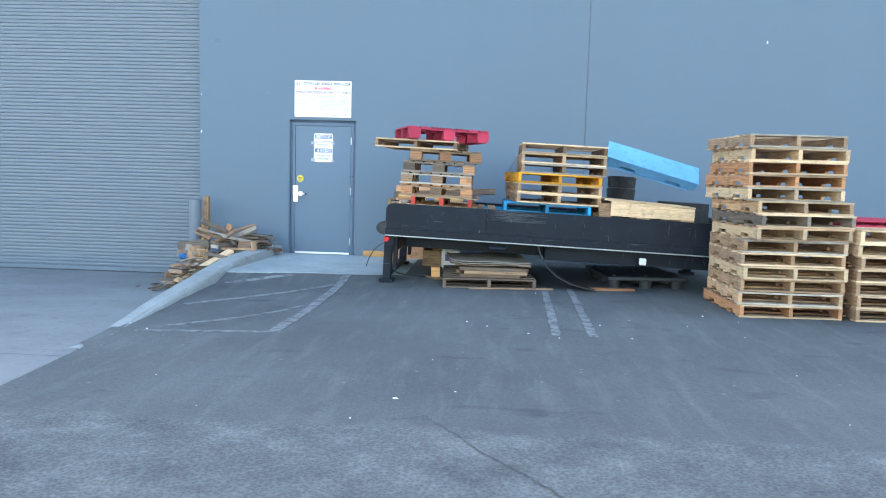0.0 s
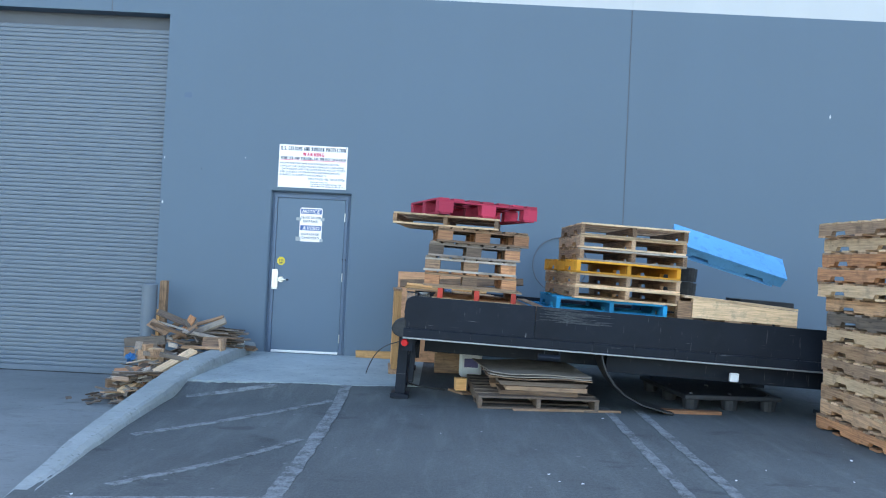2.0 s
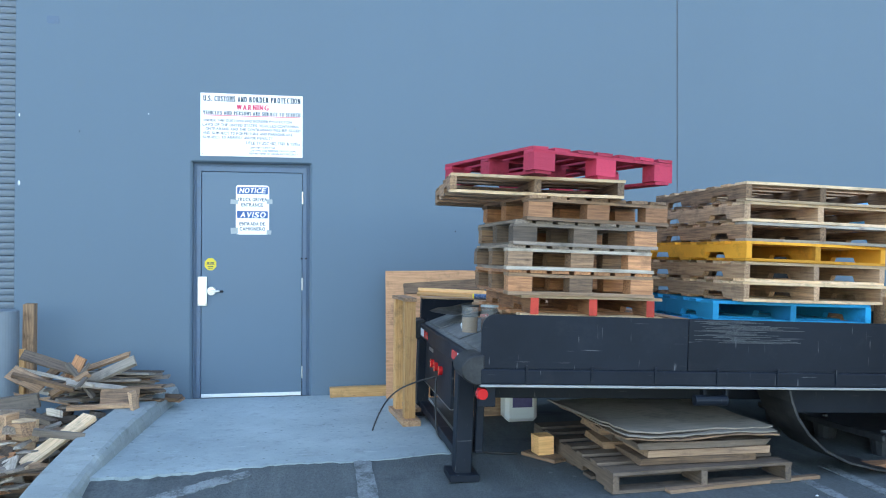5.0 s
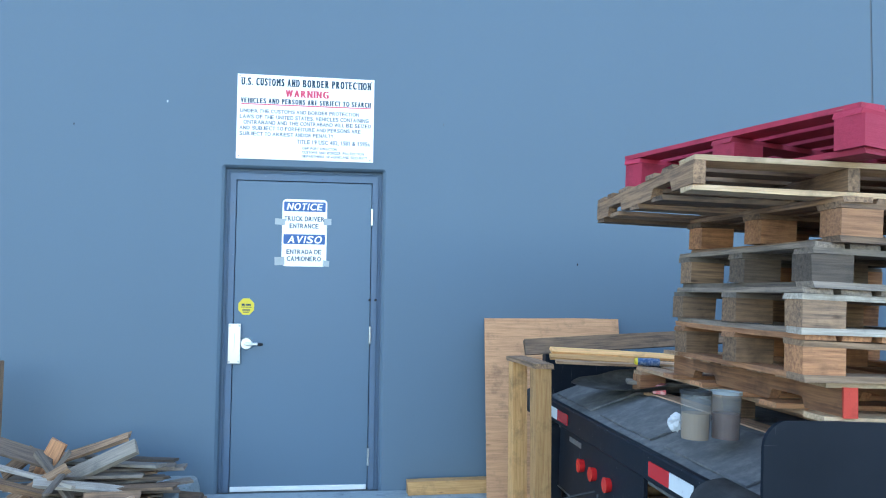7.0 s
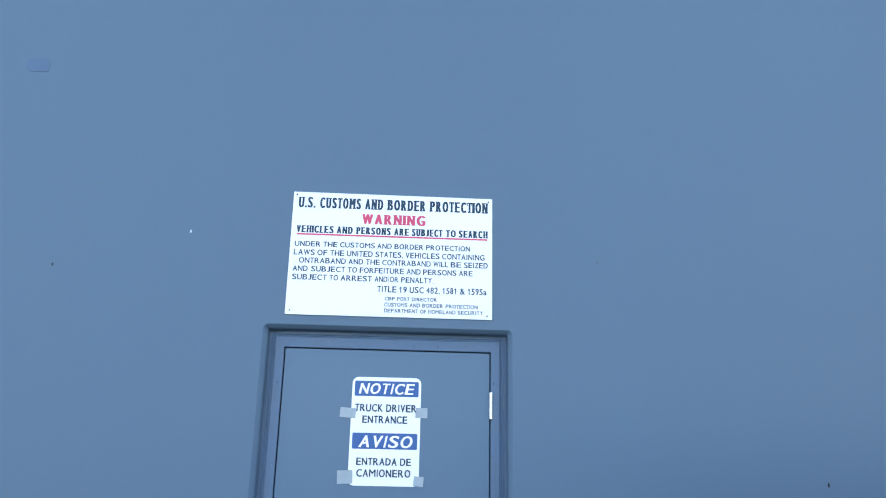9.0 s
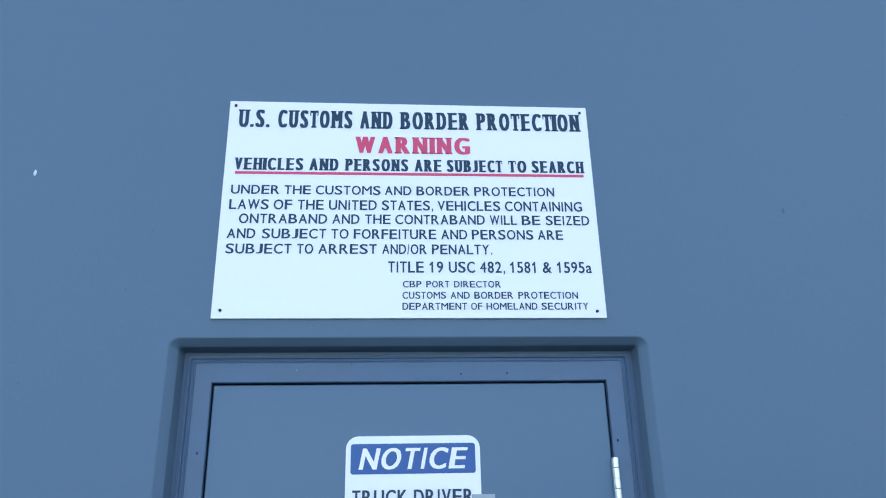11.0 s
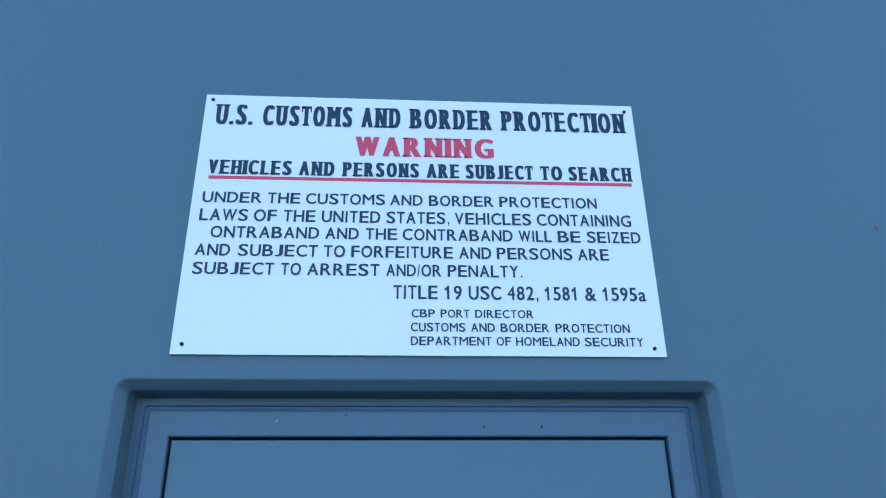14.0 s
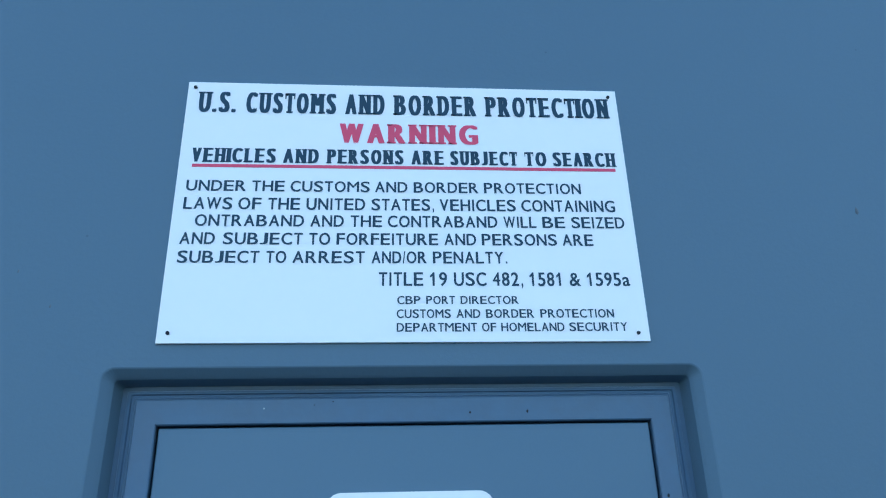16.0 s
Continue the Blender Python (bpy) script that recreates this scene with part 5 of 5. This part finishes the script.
# ---- under the platform ----
def underneath():
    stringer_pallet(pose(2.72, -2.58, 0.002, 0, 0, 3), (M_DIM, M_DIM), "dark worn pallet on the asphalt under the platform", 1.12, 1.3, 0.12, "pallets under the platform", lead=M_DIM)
    z = 0.125
    rnd = random.Random(31)
    for k in range(3):
        for q in range(2):
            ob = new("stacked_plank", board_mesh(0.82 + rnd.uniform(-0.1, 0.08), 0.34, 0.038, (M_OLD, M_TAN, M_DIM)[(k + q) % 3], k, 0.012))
            ob.matrix_basis = pose(2.80 + rnd.uniform(-0.05, 0.05), -2.98 + 0.4 * q, z + 0.02, 0, 0, 2 + rnd.uniform(-3, 3))
            tagged(ob, "split weathered plank stacked on a pallet", "plank", "planks under the platform")
        z += 0.043
    for k, (L, W, mat) in enumerate(((0.98, 1.05, M_OLD), (0.96, 1.1, M_GREYPLY), (0.96, 1.1, M_GREYPLY))):
        bm = bmesh.new()
        n = 14
        grid = [[None] * (n + 1) for _ in range(n + 1)]
        for a in range(n + 1):
            for c in range(n + 1):
                u, v = 2 * a / n - 1, 2 * c / n - 1
                rag = rnd.uniform(-0.012, 0.012) if abs(u) == 1 or abs(v) == 1 else 0.0
                grid[a][c] = bm.verts.new((u * L / 2 + rag, v * W / 2 + rag, 0.008 * (k + 1) * (u * u * 0.6 + 0.5 * v * u) + 0.008 * math.sin(4 * u + 0.6 * k)))
        for a in range(n):
            for c in range(n):
                bm.faces.new((grid[a][c], grid[a + 1][c], grid[a + 1][c + 1], grid[a][c + 1]))
        ex = bmesh.ops.extrude_face_region(bm, geom=bm.faces[:])["geom"]
        bmesh.ops.translate(bm, vec=(0, 0, 0.009), verts=[q for q in ex if isinstance(q, bmesh.types.BMVert)])
        bmesh.ops.recalc_face_normals(bm, faces=bm.faces[:])
        ob = tagged(new("plywood_sheet", mesh_of("plywood_sheet", bm, mat)), "dusty warped plywood sheet on stacked planks", "plywood sheet", "sheets under the platform")
        ob.matrix_basis = pose(2.74 - 0.015 * k, -2.68 + 0.03 * k, z + 0.025 + 0.016 * k, 0, 0, 3 + 2 * k)
    ob = new("timber_strip", board_mesh(1.02, 0.05, 0.02, M_TAN))
    ob.matrix_basis = pose(3.02, -3.2, 0.012, 0, 0, 7)
    tagged(ob, "pale wooden strip on the asphalt", "timber")
    ob = new("timber_strip", board_mesh(0.55, 0.09, 0.03, M_RUST))
    ob.matrix_basis = pose(4.24, -2.98, 0.017, 0, 0, 3)
    tagged(ob, "reddish-brown timber offcut on the asphalt", "timber")
    ob = new("wood_block", board_mesh(0.11, 0.11, 0.12, M_NEW))
    ob.matrix_basis = pose(2.05, -2.42, 0.087, 0, 0, 8)
    tagged(ob, "pale square wood block", "wood block")
    ob = new("wood_block", board_mesh(0.3, 0.14, 0.022, M_OLD))
    ob.matrix_basis = pose(2.06, -2.44, 0.013, 0, 0, -60)
    tagged(ob, "flat weathered wood offcut under a block", "wood block")
    # jug
    ob = thing("plastic_jug", pose(2.19, -1.3, 0.0), "white plastic jug with a violet label", "jug")
    bm = bmesh.new()
    box(bm, -0.13, -0.1, 0.003, 0.13, 0.1, 0.30, 0.03)
    part("body", bm, M_WHITE, ob)
    bm = bmesh.new()
    box(bm, -0.075, -0.104, 0.12, 0.085, -0.1005, 0.22)
    part("label", bm, M_PURPLE, ob, "violet paper label")
    bm = bmesh.new()
    tube(bm, 0.035, 0.05, pose(0.05, 0, 0.32), 16)
    part("cap", bm, M_WHITE, ob)
    # wooden crate and boxes behind
    ob = thing("crate", pose(1.98, -0.95, 0.0), "orange-brown wooden crate under the platform", "crate")
    part("panel", board_mesh(0.42, 0.03, 0.22, M_TAN), None, ob, m=pose(0, -0.2, 0.13))
    part("panel", board_mesh(0.42, 0.03, 0.22, M_TAN, 1), None, ob, m=pose(0, 0.2, 0.13))
    for x in (-0.2, 0.2):
        part("end_panel", board_mesh(0.36, 0.03, 0.34, M_TAN), None, ob, m=pose(x, 0, 0.19) @ LYING_Y)
    part("base", board_mesh(0.42, 0.42, 0.02, M_TAN), None, ob, m=pose(0, 0, 0.017))
    bm = bmesh.new()
    box(bm, -0.12, -0.1, 0, 0.12, 0.1, 0.24, 0.004)
    ob = tagged(new("cardboard_box", mesh_of("cardboard_box", bm, M_CARD)), "brown cardboard box under the platform", "box")
    ob.matrix_basis = pose(2.02, -0.95, 0.03, 0, 0, 5)
    # black plastic pallet on feet
    ob = thing("plastic_pallet", pose(4.66, -2.15, 0.0, 0, 0, 6), "black plastic pallet on round feet", "pallet")
    bm = bmesh.new()
    box(bm, -0.5, -0.62, 0.105, 0.5, 0.62, 0.15, 0.008)
    part("deck", bm, M_PLASTIC, ob)
    for x in (-0.4, 0, 0.4):
        for y in (-0.52, 0, 0.52):
            bm = bmesh.new()
            tube(bm, 0.07, 0.105, pose(x, y, 0.0525), 14, 0.085)
            part("foot", bm, M_PLASTIC, ob)
            bm = bmesh.new()
            tube(bm, 0.022, 0.014, pose(x, y, 0.157), 10, 0.016)
            part("stud", bm, M_PLASTIC, ob)
    # hanging rubber flap
    bm = bmesh.new()
    pts = [(3.32, 0.56), (3.34, 0.46), (3.38, 0.36), (3.45, 0.26), (3.56, 0.16), (3.72, 0.08), (3.92, 0.03), (4.02, 0.012)]
    rows = [[bm.verts.new((x, -3.16 + d, z)) for d in (0.0, 0.35)] for x, z in pts]
    for a, b in zip(rows, rows[1:]):
        bm.faces.new((a[0], a[1], b[1], b[0]))
    ex = bmesh.ops.extrude_face_region(bm, geom=bm.faces[:])["geom"]
    bmesh.ops.translate(bm, vec=(0.012, 0, 0.008), verts=[v for v in ex if isinstance(v, bmesh.types.BMVert)])
    bmesh.ops.recalc_face_normals(bm, faces=bm.faces[:])
    tagged(new("rubber_flap", mesh_of("rubber_flap", bm, M_RUBBER)), "black rubber strip sagging from the platform to the ground", "rubber strip")


underneath()


# ---- scrap wood by the roller door ----
def scrap_pile():
    pile = thing("scrap_wood_pile", pose(-1.3, -1.3, -0.3), "heap of broken boards and offcuts beside the kerb", "wood pile")
    rnd = random.Random(11)
    mats = (M_SCRAP, M_SCRAP, M_WHITENED, M_DIM, M_TAN, M_OLD)

    def put(x, y, z, yaw, pitch, roll, L, W, T, mat):
        part("scrap_board", board_mesh(L, W, T, mat, rnd.randrange(4), 0.006), None, pile, m=pose(-1.3, -1.3, -0.3).inverted() @ pose(x, y, z) @ pose(0, 0, 0, 0, 0, yaw) @ pose(0, 0, 0, roll, pitch, 0))
    # the heap: lower and wider at the bottom
    for i in range(150):
        u = rnd.random()
        y = -2.5 + 2.15 * rnd.random()
        edge = kerb_at(y)[0] - 0.30
        top = 0.02 + 0.40 * ease((y + 2.9) / 2.0)
        x = edge - 0.05 - 0.75 * rnd.random() * (0.55 + 0.45 * ease((y + 2.8) / 1.8))
        base = ramp_height(y)
        z = base + 0.03 + u * max(0.05, (top - base) * (1 - 0.75 * ((edge - x) / 0.95) ** 2) - 0.05)
        L = rnd.choice((0.12, 0.15, 0.2, 0.25, 0.3, 0.4, 0.5))
        put(x, y, z, rnd.uniform(-180, 180), rnd.uniform(-18, 18), rnd.uniform(-20, 20), L, rnd.choice((0.03, 0.045, 0.07, 0.09)), rnd.choice((0.01, 0.014, 0.018, 0.045)), mats[rnd.randrange(6)])
    # splinters and dark bits strewn round its foot
    for i in range(75):
        y = -2.6 + 1.5 * rnd.random()
        x = kerb_at(y)[0] - 0.36 - 0.85 * rnd.random() ** 1.3
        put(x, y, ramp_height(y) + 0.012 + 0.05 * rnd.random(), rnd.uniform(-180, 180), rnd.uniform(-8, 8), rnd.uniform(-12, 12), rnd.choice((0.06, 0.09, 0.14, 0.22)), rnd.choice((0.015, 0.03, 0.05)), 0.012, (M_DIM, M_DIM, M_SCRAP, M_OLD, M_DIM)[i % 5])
    # long boards fanned out over the kerb by the wall
    for i in range(24):
        z = 0.09 + 0.0105 * i
        put(-1.12 + rnd.uniform(-0.1, 0.08) + 0.12 * (1 - i / 24), -0.55 + rnd.uniform(-0.22, 0.2), z, rnd.uniform(-18, 24), rnd.uniform(-4, 4), rnd.uniform(-6, 6), rnd.uniform(0.45, 0.85), rnd.choice((0.07, 0.09, 0.12)), 0.016, (M_SCRAP, M_SCRAP, M_DIM, M_GREYPLY, M_OLD)[i % 5])
    put(-1.66, -1.2, 0.22, 8, -5, 0, 0.46, 0.10, 0.10, M_SCRAP)
    put(-1.80, -1.32, 0.09, -62, 0, 0, 0.18, 0.1, 0.1, M_TAN)
    put(-1.52, -1.92, -0.03, 8, -6, 20, 0.36, 0.09, 0.05, M_RUST)
    put(-1.50, -1.62, 0.14, 70, 0, 0, 0.12, 0.10, 0.19, M_TAN)
    put(-1.36, -1.66, 0.12, -20, 4, 0, 0.13, 0.10, 0.15, M_PALE)
    put(-1.55, -2.15, -0.12, 30, 0, 0, 0.26, 0.09, 0.09, M_OLD)
    put(-1.34, -2.12, -0.1, -55, 0, 0, 0.2, 0.09, 0.09, M_RUST)
    put(-1.50, -0.75, 0.46, 14, 22, 30, 0.42, 0.12, 0.016, M_DIM)
    put(-1.42, -0.85, 0.36, -12, 12, 0, 0.62, 0.03, 0.018, M_WHITENED)
    put(-1.28, -0.8, 0.34, 15, -52, 0, 0.3, 0.06, 0.02, M_SCRAP)
    put(-1.24, -0.85, 0.33, -20, 48, 0, 0.34, 0.05, 0.02, M_SCRAP)
    put(-0.80, -0.42, 0.115, -8, 3, 6, 0.5, 0.12, 0.018, M_OLD)
    put(-0.74, -0.36, 0.085, -14, 3, 4, 0.4, 0.12, 0.018, M_OLD)
    put(-0.96, -0.42, 0.30, 4, -4, 25, 0.28, 0.06, 0.014, M_BLUE)
    put(-1.0, -0.5, 0.265, 6, -3, 10, 0.4, 0.05, 0.016, M_TAN)
    put(-1.02, -0.55, 0.225, 10, -6, 10, 0.42, 0.06, 0.016, M_GREYPLY)
    put(-0.82, -0.33, 0.14, 8, 0, 0, 0.2, 0.12, 0.05, M_WHITE)
    put(-0.92, -0.95, 0.20, 6, 0, 65, 0.28, 0.15, 0.02, M_OLD)
    put(-0.80, -1.05, 0.19, 75, 0, 80, 0.09, 0.15, 0.03, M_TAN)
    put(-1.03, -1.02, 0.15, 6, 0, 0, 0.5, 0.06, 0.03, M_TAN)
    put(-1.11, -0.70, 0.345, 4, -25, 40, 0.54, 0.10, 0.03, M_GREYPLY)
    put(-1.21, -0.56, 0.40, 0, -19, 35, 0.56, 0.055, 0.022, M_OLD)
    put(-1.17, -0.52, 0.425, 6, -17, 20, 0.46, 0.045, 0.016, M_OLD)
    put(-1.215, -1.93, 0.0, 63.9, -19, 14, 1.05, 0.10, 0.03, M_PALE)
    put(-1.38, -2.25, -0.02, 15, 0, 0, 0.4, 0.09, 0.08, M_SCRAP)
    put(-1.35, -1.75, 0.15, -50, -8, 0, 0.2, 0.09, 0.09, M_OLD)
    put(-1.52, -1.55, 0.20, 70, 10, 0, 0.25, 0.09, 0.09, M_SCRAP)
    put(-1.40, -1.72, 0.02, 20, 4, 0, 0.24, 0.09, 0.09, M_TAN)
    put(-1.60, -0.95, 0.36, -25, 20, 40, 0.32, 0.12, 0.02, M_OLD)
    put(-1.50, -0.65, 0.37, 10, -40, 60, 0.2, 0.07, 0.03, M_OLD)
    put(-1.3, -0.9, 0.31, 20, -30, 30, 0.3, 0.06, 0.03, M_TAN)
    put(-1.33, -0.68, 0.39, 0, -66, 84, 0.22, 0.09, 0.022, M_RUST)
    put(-1.45, -1.05, 0.35, 10, 18, 10, 0.45, 0.05, 0.03, M_OLD)
    bm = bmesh.new()
    bmesh.ops.create_icosphere(bm, subdivisions=2, radius=0.05, matrix=Matrix.Translation((-0.31, -0.45, 0.40)))
    for v in bm.verts:
        v.co += Vector((rnd.uniform(-1, 1), rnd.uniform(-1, 1), rnd.uniform(-1, 1))) * 0.02
    part("plastic_scrap", bm, M_TARP, pile, "crumpled blue plastic")


scrap_pile()


def bollard():
    bm = bmesh.new()
    r = 0.094
    tube(bm, r, 1.28, pose(0, 0, 0.64), 28)
    bmesh.ops.create_uvsphere(bm, u_segments=28, v_segments=10, radius=r * 0.995, matrix=Matrix.Translation((0, 0, 1.275)) @ Matrix.Diagonal((1, 1, 0.25, 1)))
    ob = tagged(new("bollard", mesh_of("bollard", bm, M_ROLL)), "grey painted steel pipe bollard beside the roller door", "bollard")
    ob.matrix_basis = pose(-1.91, -0.50, ramp_height(-0.50) - 0.02)
    for x, w, t, h, mat in ((-1.765, 0.085, 0.088, 1.32, M_TAN), (-1.80, 0.035, 0.04, 0.95, M_NEW)):
        ob = new("upright_timber", board_mesh(h, w, t, mat))
        ob.matrix_basis = pose(x, -0.40 - (0.07 if h < 1 else 0), ramp_height(-0.4) + h / 2 - 0.005) @ pose(0, 0, 0, 0, 90, 0) @ pose(0, 0, 0, 90 if h > 1 else 0, 0, 0)
        tagged(ob, "upright timber post standing beside the bollard", "timber")


bollard()


def litter():
    rnd = random.Random(21)
    spots = [(2.74, -5.55), (3.1, -5.8), (3.78, -5.3), (3.3, -3.45), (4.25, -2.95), (-0.1, -6.2), (2.2, -7.9), (4.9, -4.6), (5.0, -4.3), (2.55, -7.7), (3.35, -5.95), (4.6, -5.2), (6.4, -5.3), (0.6, -7.6), (1.1, -8.2), (5.0, -5.6), (4.1, -5.0), (2.0, -8.3)]
    for i in range(30):
        x, y = spots[i] if i < len(spots) else (rnd.uniform(0.2, 6.5), rnd.uniform(-9.5, -3.4))
        bm = bmesh.new()
        s = rnd.uniform(0.007, 0.014) if i < 8 else rnd.uniform(0.003, 0.008)
        bmesh.ops.create_icosphere(bm, subdivisions=1, radius=s, matrix=Matrix.Diagonal((rnd.uniform(0.8, 2), 1, 0.4, 1)))
        for v in bm.verts:
            v.co += Vector((rnd.uniform(-1, 1), rnd.uniform(-1, 1), rnd.uniform(-0.4, 0.4))) * s * 0.4
        low = min(v.co.z for v in bm.verts)
        ob = tagged(new("litter_scrap", mesh_of("litter_scrap", bm, M_PAPER)), "small pale scrap of litter on the asphalt", "litter", "litter on the yard")
        ob.matrix_basis = pose(x, y, -low + dip(x, y) + 0.0005, 0, 0, rnd.uniform(0, 360))


litter()
